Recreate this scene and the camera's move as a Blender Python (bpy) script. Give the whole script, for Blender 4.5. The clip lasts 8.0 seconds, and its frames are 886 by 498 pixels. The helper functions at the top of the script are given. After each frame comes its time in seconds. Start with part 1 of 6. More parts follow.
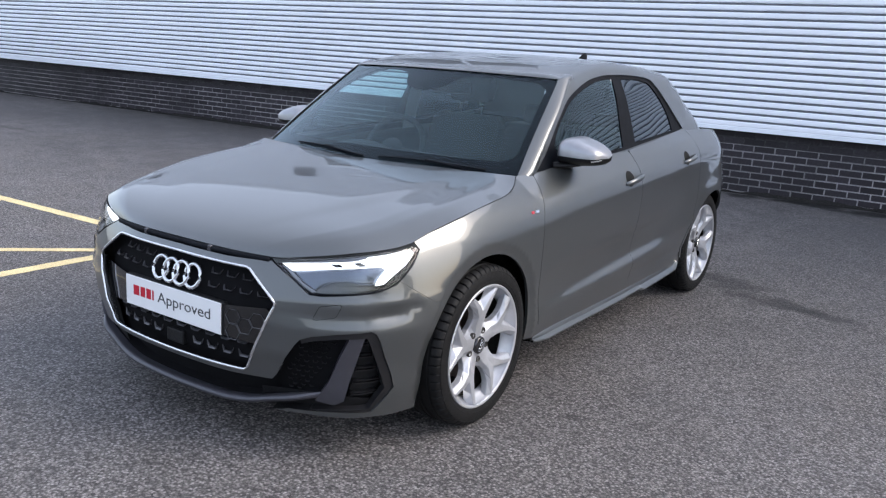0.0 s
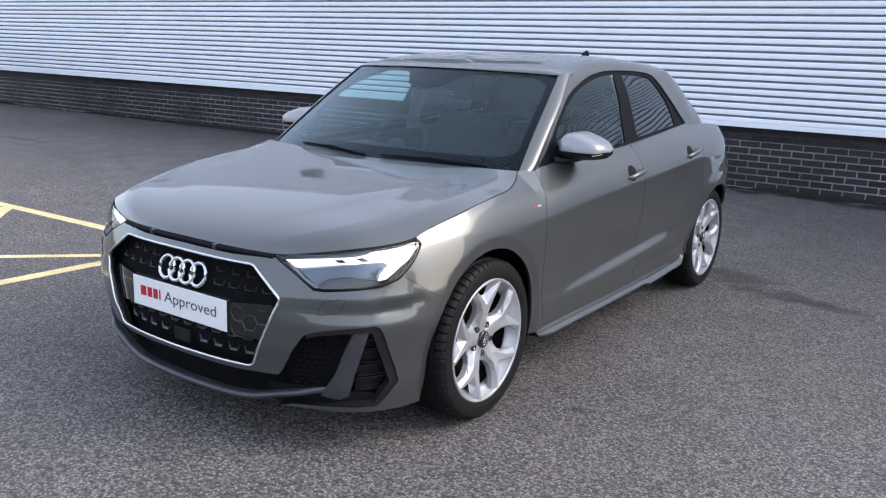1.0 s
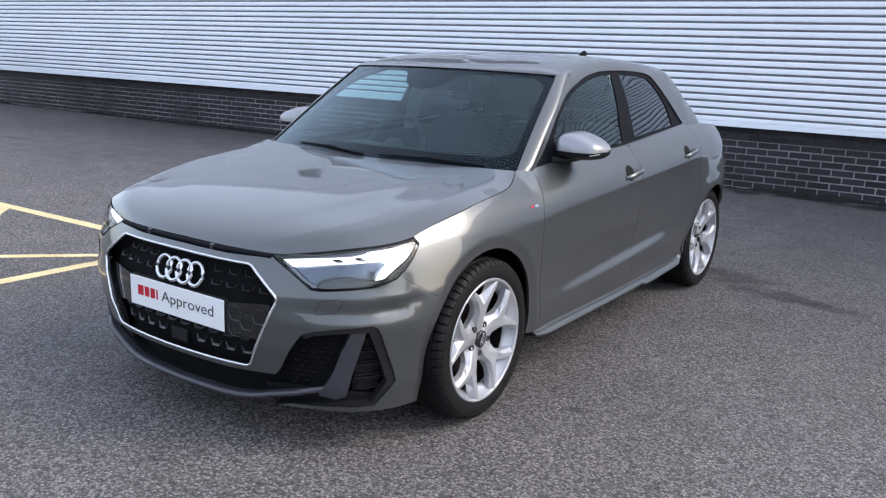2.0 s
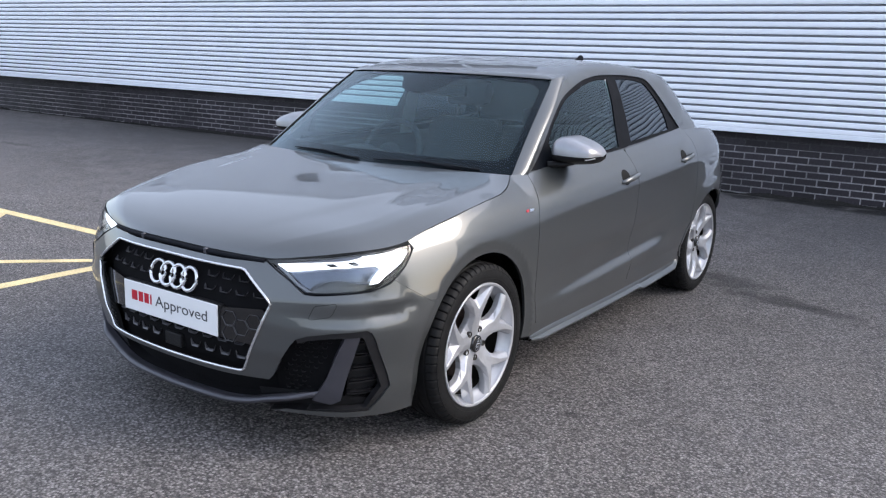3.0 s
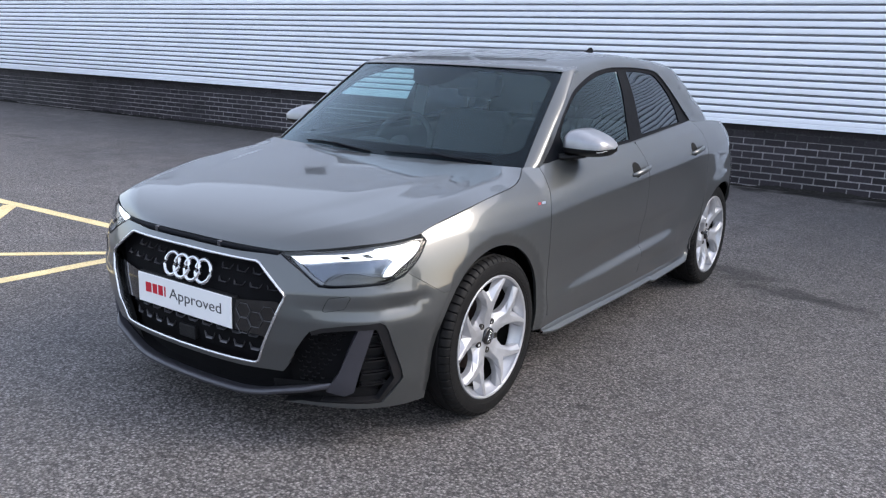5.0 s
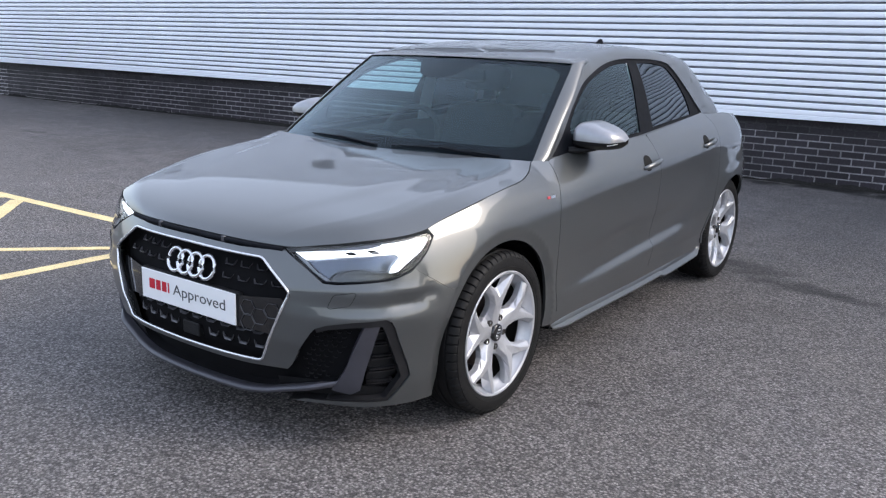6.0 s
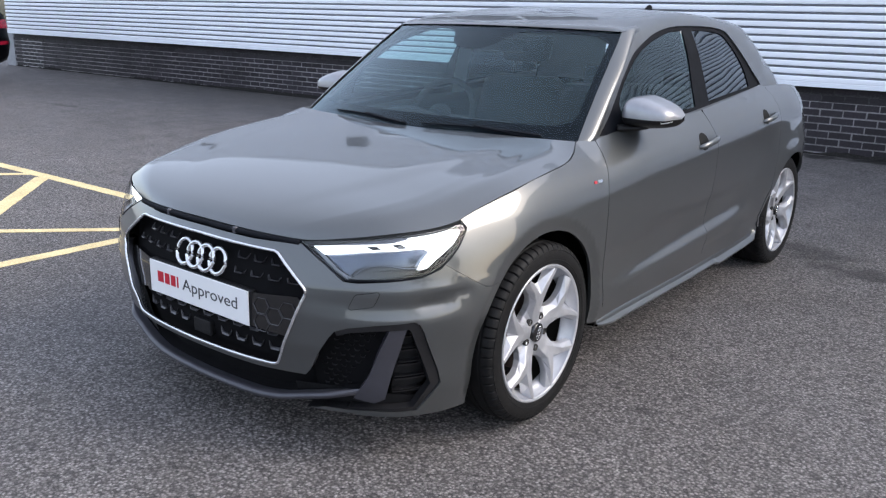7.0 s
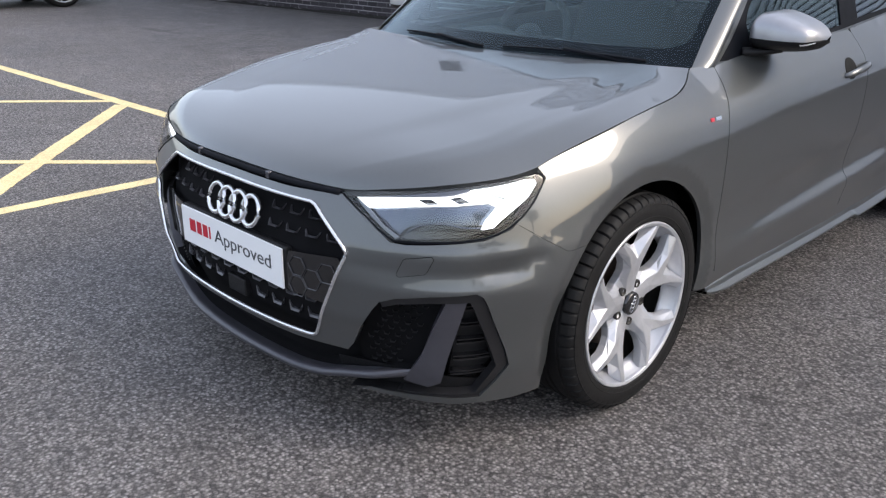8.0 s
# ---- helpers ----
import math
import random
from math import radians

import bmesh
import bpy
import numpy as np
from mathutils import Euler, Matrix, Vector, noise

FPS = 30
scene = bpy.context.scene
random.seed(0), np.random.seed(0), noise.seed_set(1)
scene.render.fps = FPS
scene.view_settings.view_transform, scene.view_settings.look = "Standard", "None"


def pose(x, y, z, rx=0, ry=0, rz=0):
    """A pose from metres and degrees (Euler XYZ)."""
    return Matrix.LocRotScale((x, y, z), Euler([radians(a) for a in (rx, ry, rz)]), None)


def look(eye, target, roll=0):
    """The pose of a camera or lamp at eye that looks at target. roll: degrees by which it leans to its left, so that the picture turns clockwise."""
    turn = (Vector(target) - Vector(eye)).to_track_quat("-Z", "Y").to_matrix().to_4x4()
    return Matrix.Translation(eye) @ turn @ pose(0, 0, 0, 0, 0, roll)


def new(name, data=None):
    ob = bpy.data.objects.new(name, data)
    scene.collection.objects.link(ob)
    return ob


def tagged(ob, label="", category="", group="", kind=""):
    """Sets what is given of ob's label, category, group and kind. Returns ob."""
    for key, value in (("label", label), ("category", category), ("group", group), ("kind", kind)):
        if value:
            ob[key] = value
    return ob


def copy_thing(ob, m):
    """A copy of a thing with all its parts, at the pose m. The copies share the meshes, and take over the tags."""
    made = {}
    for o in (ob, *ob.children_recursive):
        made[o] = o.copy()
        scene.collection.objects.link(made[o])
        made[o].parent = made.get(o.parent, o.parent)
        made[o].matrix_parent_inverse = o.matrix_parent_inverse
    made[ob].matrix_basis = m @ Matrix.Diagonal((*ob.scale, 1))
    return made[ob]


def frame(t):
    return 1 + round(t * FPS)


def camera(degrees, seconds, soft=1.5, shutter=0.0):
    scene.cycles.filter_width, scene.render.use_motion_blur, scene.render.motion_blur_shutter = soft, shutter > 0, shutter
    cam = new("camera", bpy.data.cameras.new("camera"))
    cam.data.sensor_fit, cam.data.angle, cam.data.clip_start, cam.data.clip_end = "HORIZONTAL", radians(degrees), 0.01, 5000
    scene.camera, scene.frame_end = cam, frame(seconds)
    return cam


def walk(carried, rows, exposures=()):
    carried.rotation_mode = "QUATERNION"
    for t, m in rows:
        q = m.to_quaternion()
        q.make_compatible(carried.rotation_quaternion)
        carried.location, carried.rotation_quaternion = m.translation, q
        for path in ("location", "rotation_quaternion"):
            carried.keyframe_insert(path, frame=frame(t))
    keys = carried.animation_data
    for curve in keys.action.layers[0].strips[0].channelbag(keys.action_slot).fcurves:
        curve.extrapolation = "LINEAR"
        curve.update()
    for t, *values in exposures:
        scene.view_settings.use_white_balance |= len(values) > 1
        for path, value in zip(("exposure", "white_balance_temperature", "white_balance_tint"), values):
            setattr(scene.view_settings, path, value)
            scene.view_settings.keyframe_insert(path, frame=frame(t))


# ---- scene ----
cam = camera(55.6, 8.0, soft=1.25)
PATH = [
    (0, (2.388, -2.578, 1.393), (1.292, -0.971, 0.931), 3.4),
    (0.5, (2.416, -2.574, 1.378), (1.306, -0.971, 0.931), 2.8),
    (1, (2.432, -2.587, 1.365), (1.313, -0.992, 0.913), 2.2),
    (1.5, (2.429, -2.593, 1.365), (1.315, -0.996, 0.909), 2.3),
    (3, (2.442, -2.571, 1.359), (1.327, -0.97, 0.92), 2.2),
    (3.5, (2.433, -2.573, 1.358), (1.319, -0.972, 0.914), 2.3),
    (4, (2.429, -2.58, 1.358), (1.318, -0.979, 0.908), 2.5),
    (4.5, (2.428, -2.594, 1.36), (1.312, -0.997, 0.908), 2.4),
    (6, (2.399, -2.544, 1.353), (1.261, -0.969, 0.881), 1.9),
    (6.5, (2.335, -2.434, 1.348), (1.191, -0.869, 0.857), 2.4),
    (7, (2.222, -2.293, 1.347), (1.027, -0.783, 0.806), 1.4),
    (7.5, (2.087, -2.118, 1.311), (0.819, -0.706, 0.681), 0.3),
    (8, (1.98, -1.876, 1.28), (0.646, -0.565, 0.573), 0.4),
]
# the clip's camera grows a little brighter and warmer as it nears the car
EXPOSURES = [(0, 1.15, 6500, 10), (4.5, 1.15, 6500, 10), (6, 1.15, 6520, 10), (7, 1.15, 6570, 10), (8, 1.17, 6780, 10)]
walk(cam, [(t, look(eye, target, roll)) for t, eye, target, roll in PATH], EXPOSURES)

# ---- sky and sun: a bright, thinly clouded day ----
world = bpy.data.worlds.new("sky")
scene.world = world
world.use_nodes = True
wt = world.node_tree
for n in list(wt.nodes):
    wt.nodes.remove(n)
w_out = wt.nodes.new("ShaderNodeOutputWorld")
w_bg = wt.nodes.new("ShaderNodeBackground")
w_sky = wt.nodes.new("ShaderNodeTexSky")
w_sky.sky_type = "NISHITA"
w_sky.sun_disc = False
w_sky.sun_elevation = radians(38)
w_sky.sun_rotation = radians(60)
w_sky.dust_density = 3.0
w_sky.air_density = 1.0
w_sky.ozone_density = 1.0
w_mix = wt.nodes.new("ShaderNodeMixRGB")
w_mix.inputs[0].default_value = 0.33
w_mix.inputs[2].default_value = (7.1, 7.45, 8.6, 1)
wt.links.new(w_sky.outputs[0], w_mix.inputs[1])
wt.links.new(w_mix.outputs[0], w_bg.inputs[0])
w_bg.inputs[1].default_value = 0.151
wt.links.new(w_bg.outputs[0], w_out.inputs[0])

sun_data = bpy.data.lights.new("sun", "SUN")
sun_data.energy = 0.64
sun_data.angle = radians(26)
sun_data.color = (1.0, 0.965, 0.92)
sun = new("sun", sun_data)
sun.matrix_world = look((6.76, 3.90, 6.10), (0, 0, 0))

# ---- materials ----
def mat(name, color, rough=0.5, metal=0.0, coat=0.0, coat_rough=0.03, ior=1.5, noise_scale=0, noise_amt=0.0, bump=0.0, bump_scale=200,
        emit=None, emit_strength=0.0, spec=0.5, stain=0.0, stain_scale=3.0):
    """A procedural surface: base colour with fine and broad variation, and fine relief."""
    m = bpy.data.materials.new(name)
    m.use_nodes = True
    nt = m.node_tree
    b = nt.nodes["Principled BSDF"]
    b.inputs["Base Color"].default_value = (*color, 1)
    b.inputs["Roughness"].default_value = rough
    b.inputs["Metallic"].default_value = metal
    b.inputs["IOR"].default_value = ior
    b.inputs["Specular IOR Level"].default_value = spec
    b.inputs["Coat Weight"].default_value = coat
    b.inputs["Coat Roughness"].default_value = coat_rough
    co = nt.nodes.new("ShaderNodeTexCoord")
    src = None
    if noise_scale or stain:
        rgb = nt.nodes.new("ShaderNodeRGB")
        rgb.outputs[0].default_value = (*color, 1)
        src = rgb.outputs[0]
        for sc, amt in ((noise_scale, noise_amt), (stain_scale, stain)):
            if not sc or not amt:
                continue
            nz = nt.nodes.new("ShaderNodeTexNoise")
            nz.inputs["Scale"].default_value = sc
            nz.inputs["Detail"].default_value = 4
            nt.links.new(co.outputs["Object"], nz.inputs["Vector"])
            mr = nt.nodes.new("ShaderNodeMapRange")
            mr.inputs["From Min"].default_value, mr.inputs["From Max"].default_value = 0.3, 0.7
            mr.inputs["To Min"].default_value, mr.inputs["To Max"].default_value = 1 - amt, 1 + amt
            nt.links.new(nz.outputs[0], mr.inputs["Value"])
            mul = nt.nodes.new("ShaderNodeVectorMath")
            mul.operation = "SCALE"
            nt.links.new(src, mul.inputs[0])
            nt.links.new(mr.outputs[0], mul.inputs["Scale"])
            src = mul.outputs[0]
        nt.links.new(src, b.inputs["Base Color"])
    if bump:
        bz = nt.nodes.new("ShaderNodeTexNoise")
        bz.inputs["Scale"].default_value = bump_scale
        bz.inputs["Detail"].default_value = 3
        nt.links.new(co.outputs["Object"], bz.inputs["Vector"])
        bp = nt.nodes.new("ShaderNodeBump")
        bp.inputs["Strength"].default_value = bump
        bp.inputs["Distance"].default_value = 0.002
        nt.links.new(bz.outputs[0], bp.inputs["Height"])
        nt.links.new(bp.outputs[0], b.inputs["Normal"])
    if emit:
        b.inputs["Emission Color"].default_value = (*emit, 1)
        b.inputs["Emission Strength"].default_value = emit_strength
    return m


def glass_mat(name, tint, gloss_rough=0.0, base=0.05, power=5.0, gloss=(0.9, 0.9, 0.9)):
    """Thin tinted pane: lets light through, mirrors more at flat angles."""
    m = bpy.data.materials.new(name)
    m.use_nodes = True
    nt = m.node_tree
    for n in list(nt.nodes):
        nt.nodes.remove(n)
    out = nt.nodes.new("ShaderNodeOutputMaterial")
    tr = nt.nodes.new("ShaderNodeBsdfTransparent")
    tr.inputs[0].default_value = (*tint, 1)
    gl = nt.nodes.new("ShaderNodeBsdfGlossy")
    gl.inputs["Roughness"].default_value = gloss_rough
    gl.inputs["Color"].default_value = (*gloss, 1)
    lw = nt.nodes.new("ShaderNodeLayerWeight")
    lw.inputs["Blend"].default_value = 0.5
    pw = nt.nodes.new("ShaderNodeMath")
    pw.operation = "POWER"
    pw.inputs[1].default_value = power
    nt.links.new(lw.outputs["Facing"], pw.inputs[0])
    fr = nt.nodes.new("ShaderNodeMapRange")
    fr.inputs["To Min"].default_value, fr.inputs["To Max"].default_value = base, 1.0
    nt.links.new(pw.outputs[0], fr.inputs["Value"])
    mx = nt.nodes.new("ShaderNodeMixShader")
    nt.links.new(fr.outputs[0], mx.inputs[0])
    nt.links.new(tr.outputs[0], mx.inputs[1])
    nt.links.new(gl.outputs[0], mx.inputs[2])
    nt.links.new(mx.outputs[0], out.inputs[0])
    return m


def haze_mat(name, color, amount):
    """Clear pane with a thin even diffuse film that adds a pale haze."""
    m = bpy.data.materials.new(name)
    m.use_nodes = True
    nt = m.node_tree
    for n in list(nt.nodes):
        nt.nodes.remove(n)
    out = nt.nodes.new("ShaderNodeOutputMaterial")
    tr = nt.nodes.new("ShaderNodeBsdfTransparent")
    di = nt.nodes.new("ShaderNodeBsdfDiffuse")
    di.inputs[0].default_value = (*color, 1)
    co = nt.nodes.new("ShaderNodeTexCoord")
    nz = nt.nodes.new("ShaderNodeTexNoise")
    nz.inputs["Scale"].default_value, nz.inputs["Detail"].default_value = 2.5, 4
    nt.links.new(co.outputs["Object"], nz.inputs["Vector"])
    mr = nt.nodes.new("ShaderNodeMapRange")
    mr.inputs["From Min"].default_value, mr.inputs["From Max"].default_value = 0.3, 0.7
    mr.inputs["To Min"].default_value, mr.inputs["To Max"].default_value = amount * 0.8, amount * 1.2
    nt.links.new(nz.outputs[0], mr.inputs["Value"])
    mx = nt.nodes.new("ShaderNodeMixShader")
    nt.links.new(mr.outputs[0], mx.inputs[0])
    nt.links.new(tr.outputs[0], mx.inputs[1])
    nt.links.new(di.outputs[0], mx.inputs[2])
    nt.links.new(mx.outputs[0], out.inputs[0])
    return m


def paint_mat():
    """Grey metallic car paint with fine flake and a clear coat."""
    m = mat("grey_metallic_paint", (0.11, 0.11, 0.11), rough=0.36, metal=0.60, coat=1.0, coat_rough=0.01)
    m.node_tree.nodes["Principled BSDF"].inputs["Coat IOR"].default_value = 1.58
    nt = m.node_tree
    b = nt.nodes["Principled BSDF"]
    co = nt.nodes.new("ShaderNodeTexCoord")
    vo = nt.nodes.new("ShaderNodeTexVoronoi")
    vo.inputs["Scale"].default_value = 900
    nt.links.new(co.outputs["Object"], vo.inputs["Vector"])
    hs = nt.nodes.new("ShaderNodeMapRange")
    hs.inputs["To Min"].default_value, hs.inputs["To Max"].default_value = 0.94, 1.06
    sep = nt.nodes.new("ShaderNodeSeparateColor")
    nt.links.new(vo.outputs["Color"], sep.inputs[0])
    nt.links.new(sep.outputs[0], hs.inputs["Value"])
    sc = nt.nodes.new("ShaderNodeVectorMath")
    sc.operation = "SCALE"
    sc.inputs[0].default_value = (0.082, 0.088, 0.091)
    nt.links.new(hs.outputs[0], sc.inputs["Scale"])
    nt.links.new(sc.outputs[0], b.inputs["Base Color"])
    dust = nt.nodes.new("ShaderNodeTexNoise")
    dust.inputs["Scale"].default_value = 6
    dust.inputs["Detail"].default_value = 6
    nt.links.new(co.outputs["Object"], dust.inputs["Vector"])
    dr = nt.nodes.new("ShaderNodeMapRange")
    dr.inputs["From Min"].default_value, dr.inputs["From Max"].default_value = 0.35, 0.75
    dr.inputs["To Min"].default_value, dr.inputs["To Max"].default_value = 0.006, 0.016
    nt.links.new(dust.outputs[0], dr.inputs["Value"])
    nt.links.new(dr.outputs[0], b.inputs["Coat Roughness"])
    return m


# oil and damp stains, one pale area (negative depth) and painted wall shade on the asphalt: centre, half lengths, depth
# entries at (1.4, 4.9) and (-8.5, 6.4) paint the shed's shade
STAINS_AND_SHADE = [(2.7, 0.3, 1.9, 1.9, -0.28), (1.4, 4.9, 2.6, 4.0, 0.32), (-8.5, 6.4, 8.5, 3.6, 0.5), (0.95, 2.98, 0.42, 0.20, 0.55), (1.30, 2.68, 0.42, 0.16, 0.6), (1.62, 2.60, 0.25, 0.10, 0.55), (0.66, 6.98, 0.42, 0.20, 0.9), (1.18, 6.90, 0.48, 0.24, 0.92), (-0.05, 6.96, 0.45, 0.16, 0.85),
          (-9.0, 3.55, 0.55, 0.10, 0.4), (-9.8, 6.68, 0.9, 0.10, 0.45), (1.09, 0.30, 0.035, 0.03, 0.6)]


def asphalt_mat():
    """Worn asphalt: pale and dark stones in dark binder, with broad worn and stained areas and painted wall shade."""
    m = bpy.data.materials.new("asphalt")
    m.use_nodes = True
    nt = m.node_tree
    b = nt.nodes["Principled BSDF"]
    co = nt.nodes.new("ShaderNodeTexCoord")

    def noise_tex(scale, detail=4, rough=0.55):
        n = nt.nodes.new("ShaderNodeTexNoise")
        n.inputs["Scale"].default_value, n.inputs["Detail"].default_value, n.inputs["Roughness"].default_value = scale, detail, rough
        nt.links.new(co.outputs["Object"], n.inputs["Vector"])
        return n.outputs[0]

    def remap(v, a, c, lo, hi):
        r = nt.nodes.new("ShaderNodeMapRange")
        for key, val in zip(("From Min", "From Max", "To Min", "To Max"), (a, c, lo, hi)):
            r.inputs[key].default_value = val
        nt.links.new(v, r.inputs["Value"])
        return r.outputs[0]

    def mul(a, c):
        r = nt.nodes.new("ShaderNodeMath")
        r.operation = "MULTIPLY"
        nt.links.new(a, r.inputs[0])
        nt.links.new(c, r.inputs[1])
        return r.outputs[0]

    wobble = nt.nodes.new("ShaderNodeTexNoise")
    wobble.inputs["Scale"].default_value, wobble.inputs["Detail"].default_value = 3.5, 5
    nt.links.new(co.outputs["Object"], wobble.inputs["Vector"])

    def stain_shade_mask(cx, cy, rx, ry, deep):
        """1 outside; inside a ragged outline, scaled by deep for stains, painted shade and the pale area."""
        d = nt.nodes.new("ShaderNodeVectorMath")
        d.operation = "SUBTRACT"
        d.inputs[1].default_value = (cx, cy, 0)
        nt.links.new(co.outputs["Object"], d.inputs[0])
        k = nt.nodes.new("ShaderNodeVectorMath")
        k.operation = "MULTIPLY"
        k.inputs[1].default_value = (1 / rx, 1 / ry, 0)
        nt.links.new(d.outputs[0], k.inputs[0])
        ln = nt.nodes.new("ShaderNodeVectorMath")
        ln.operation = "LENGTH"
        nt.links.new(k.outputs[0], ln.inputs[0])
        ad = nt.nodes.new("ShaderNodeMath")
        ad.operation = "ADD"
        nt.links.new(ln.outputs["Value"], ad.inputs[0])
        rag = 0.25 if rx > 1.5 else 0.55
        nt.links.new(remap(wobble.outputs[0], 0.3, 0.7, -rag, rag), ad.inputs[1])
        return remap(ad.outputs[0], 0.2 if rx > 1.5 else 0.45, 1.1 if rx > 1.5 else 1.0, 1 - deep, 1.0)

    vo = nt.nodes.new("ShaderNodeTexVoronoi")
    vo.inputs["Scale"].default_value = 100
    nt.links.new(co.outputs["Object"], vo.inputs["Vector"])
    sep = nt.nodes.new("ShaderNodeSeparateColor")
    nt.links.new(vo.outputs["Color"], sep.inputs[0])
    stone = remap(sep.outputs[0], 0.0, 1.0, 0.34, 2.15)
    gap = remap(vo.outputs["Distance"], 0.1, 0.7, 1.22, 0.38)
    grit = remap(noise_tex(330, 2), 0.3, 0.7, 0.85, 1.15)
    broad = remap(noise_tex(0.35, 5), 0.3, 0.7, 0.82, 1.16)
    patch = remap(noise_tex(3.2, 4), 0.35, 0.65, 0.90, 1.1)
    coarse = remap(noise_tex(95, 5, 0.8), 0.36, 0.64, 0.40, 1.60)
    val = mul(mul(mul(mul(stone, gap), grit), mul(broad, patch)), coarse)
    for cx, cy, rx, ry, deep in STAINS_AND_SHADE:
        val = mul(val, stain_shade_mask(cx, cy, rx, ry, deep))
    tint = nt.nodes.new("ShaderNodeMixRGB")
    tint.inputs[1].default_value = (0.170, 0.160, 0.161, 1)
    tint.inputs[2].default_value = (0.176, 0.163, 0.159, 1)
    nt.links.new(remap(noise_tex(1.1, 3), 0.35, 0.65, 0, 1), tint.inputs[0])
    sc = nt.nodes.new("ShaderNodeVectorMath")
    sc.operation = "SCALE"
    nt.links.new(tint.outputs[0], sc.inputs[0])
    nt.links.new(val, sc.inputs["Scale"])
    nt.links.new(sc.outputs[0], b.inputs["Base Color"])
    b.inputs["Roughness"].default_value = 0.72
    bp = nt.nodes.new("ShaderNodeBump")
    bp.inputs["Strength"].default_value = 0.8
    bp.inputs["Distance"].default_value = 0.006
    nt.links.new(mul(mul(gap, stone), coarse), bp.inputs["Height"])
    nt.links.new(bp.outputs[0], b.inputs["Normal"])
    return m


PAINT = paint_mat()
ASPHALT = asphalt_mat()
SATIN = mat("satin_grey_trim", (0.056, 0.056, 0.068), rough=0.36, metal=0.3, coat=0.2, coat_rough=0.2, noise_scale=40, noise_amt=0.05)
INTAKE_TRIM = mat("dark_satin_plastic", (0.012, 0.012, 0.0135), rough=0.36, spec=0.4, noise_scale=30, noise_amt=0.15)
GLOSS_BLACK = mat("gloss_black_plastic", (0.008, 0.008, 0.009), rough=0.12, coat=0.6, noise_scale=30, noise_amt=0.2)
BLACK = mat("black_plastic", (0.010, 0.010, 0.011), rough=0.5, spec=0.22, bump=0.3, bump_scale=700, noise_scale=20, noise_amt=0.25)
DARK = mat("dark_inner_plastic", (0.006, 0.006, 0.007), rough=0.9, spec=0.1, noise_scale=10, noise_amt=0.2)
RUBBER = mat("tyre_rubber", (0.0068, 0.0068, 0.0072), rough=0.62, spec=0.22, noise_scale=25, noise_amt=0.3, bump=0.25, bump_scale=400)
ALLOY = mat("silver_alloy", (0.45, 0.46, 0.49), rough=0.36, metal=0.5, coat=0.5, coat_rough=0.05, noise_scale=30, noise_amt=0.06)
CHROME = mat("chrome", (0.86, 0.87, 0.89), rough=0.16, metal=1.0, noise_scale=15, noise_amt=0.03)
SATIN_CHROME = mat("satin_silver", (0.72, 0.73, 0.76), rough=0.24, metal=0.9, noise_scale=15, noise_amt=0.04)
SCREEN_GLASS = glass_mat("windscreen_glass", (0.78, 0.90, 0.93), base=0.010, power=4.6, gloss=(0.76, 0.88, 0.94))
SIDE_GLASS = glass_mat("side_glass", (0.50, 0.70, 0.68), base=0.045, power=3.6, gloss=(0.78, 0.90, 0.92))
REAR_GLASS = glass_mat("tinted_rear_glass", (0.04, 0.045, 0.05), base=0.05, power=3.6, gloss=(0.82, 0.88, 0.92))
HAZE_FILM = haze_mat("screen_haze_film", (0.36, 0.45, 0.52), 0.085)
LENS_GLASS = glass_mat("lamp_lens", (0.93, 0.95, 0.97))
FRIT = mat("black_glass_border", (0.008, 0.009, 0.012), rough=0.5, spec=0.05, noise_scale=12, noise_amt=0.15)
SEAT = mat("dark_seat_cloth", (0.020, 0.022, 0.024), rough=0.9, noise_scale=60, noise_amt=0.1)
DASH = mat("dashboard_plastic", (0.016, 0.018, 0.020), rough=0.75, noise_scale=40, noise_amt=0.08)
PILLAR_TRIM = mat("pale_pillar_trim", (0.42, 0.43, 0.44), rough=0.8, noise_scale=40, noise_amt=0.06)
LAMP_SILVER = mat("lamp_reflector", (0.12, 0.135, 0.165), rough=0.12, metal=0.9, noise_scale=9, noise_amt=0.25)
LAMP_BEZEL = mat("grey_lamp_bezel", (0.13, 0.14, 0.17), rough=0.4, noise_scale=20, noise_amt=0.08)
LAMP_SIDE = mat("pale_lamp_side", (0.20, 0.22, 0.25), rough=0.25, coat=0.4, noise_scale=14, noise_amt=0.2)
DRL = mat("lit_running_light", (0.9, 0.92, 0.95), rough=0.3, emit=(0.93, 0.97, 1.0), emit_strength=1.0)
WHITE_PLATE = mat("white_plate_acrylic", (0.80, 0.81, 0.82), rough=0.18, noise_scale=8, noise_amt=0.02)
RED = mat("red_print", (0.50, 0.010, 0.03), rough=0.35, noise_scale=30, noise_amt=0.05)
GREY_PRINT = mat("dark_grey_print", (0.055, 0.058, 0.065), rough=0.4, noise_scale=30, noise_amt=0.05)
WHITE_PLASTIC = mat("white_plastic", (0.75, 0.76, 0.78), rough=0.3, noise_scale=30, noise_amt=0.04)
STEEL = mat("brake_steel", (0.05, 0.048, 0.046), rough=0.5, metal=0.8, noise_scale=60, noise_amt=0.2)
RED_LAMP = mat("red_tail_lamp", (0.36, 0.010, 0.030), rough=0.2, coat=0.5, noise_scale=20, noise_amt=0.1)
BLACK_PAINT = mat("black_car_paint", (0.0012, 0.0012, 0.0025), rough=0.3, spec=0.10, coat=0.06, noise_scale=20, noise_amt=0.1)
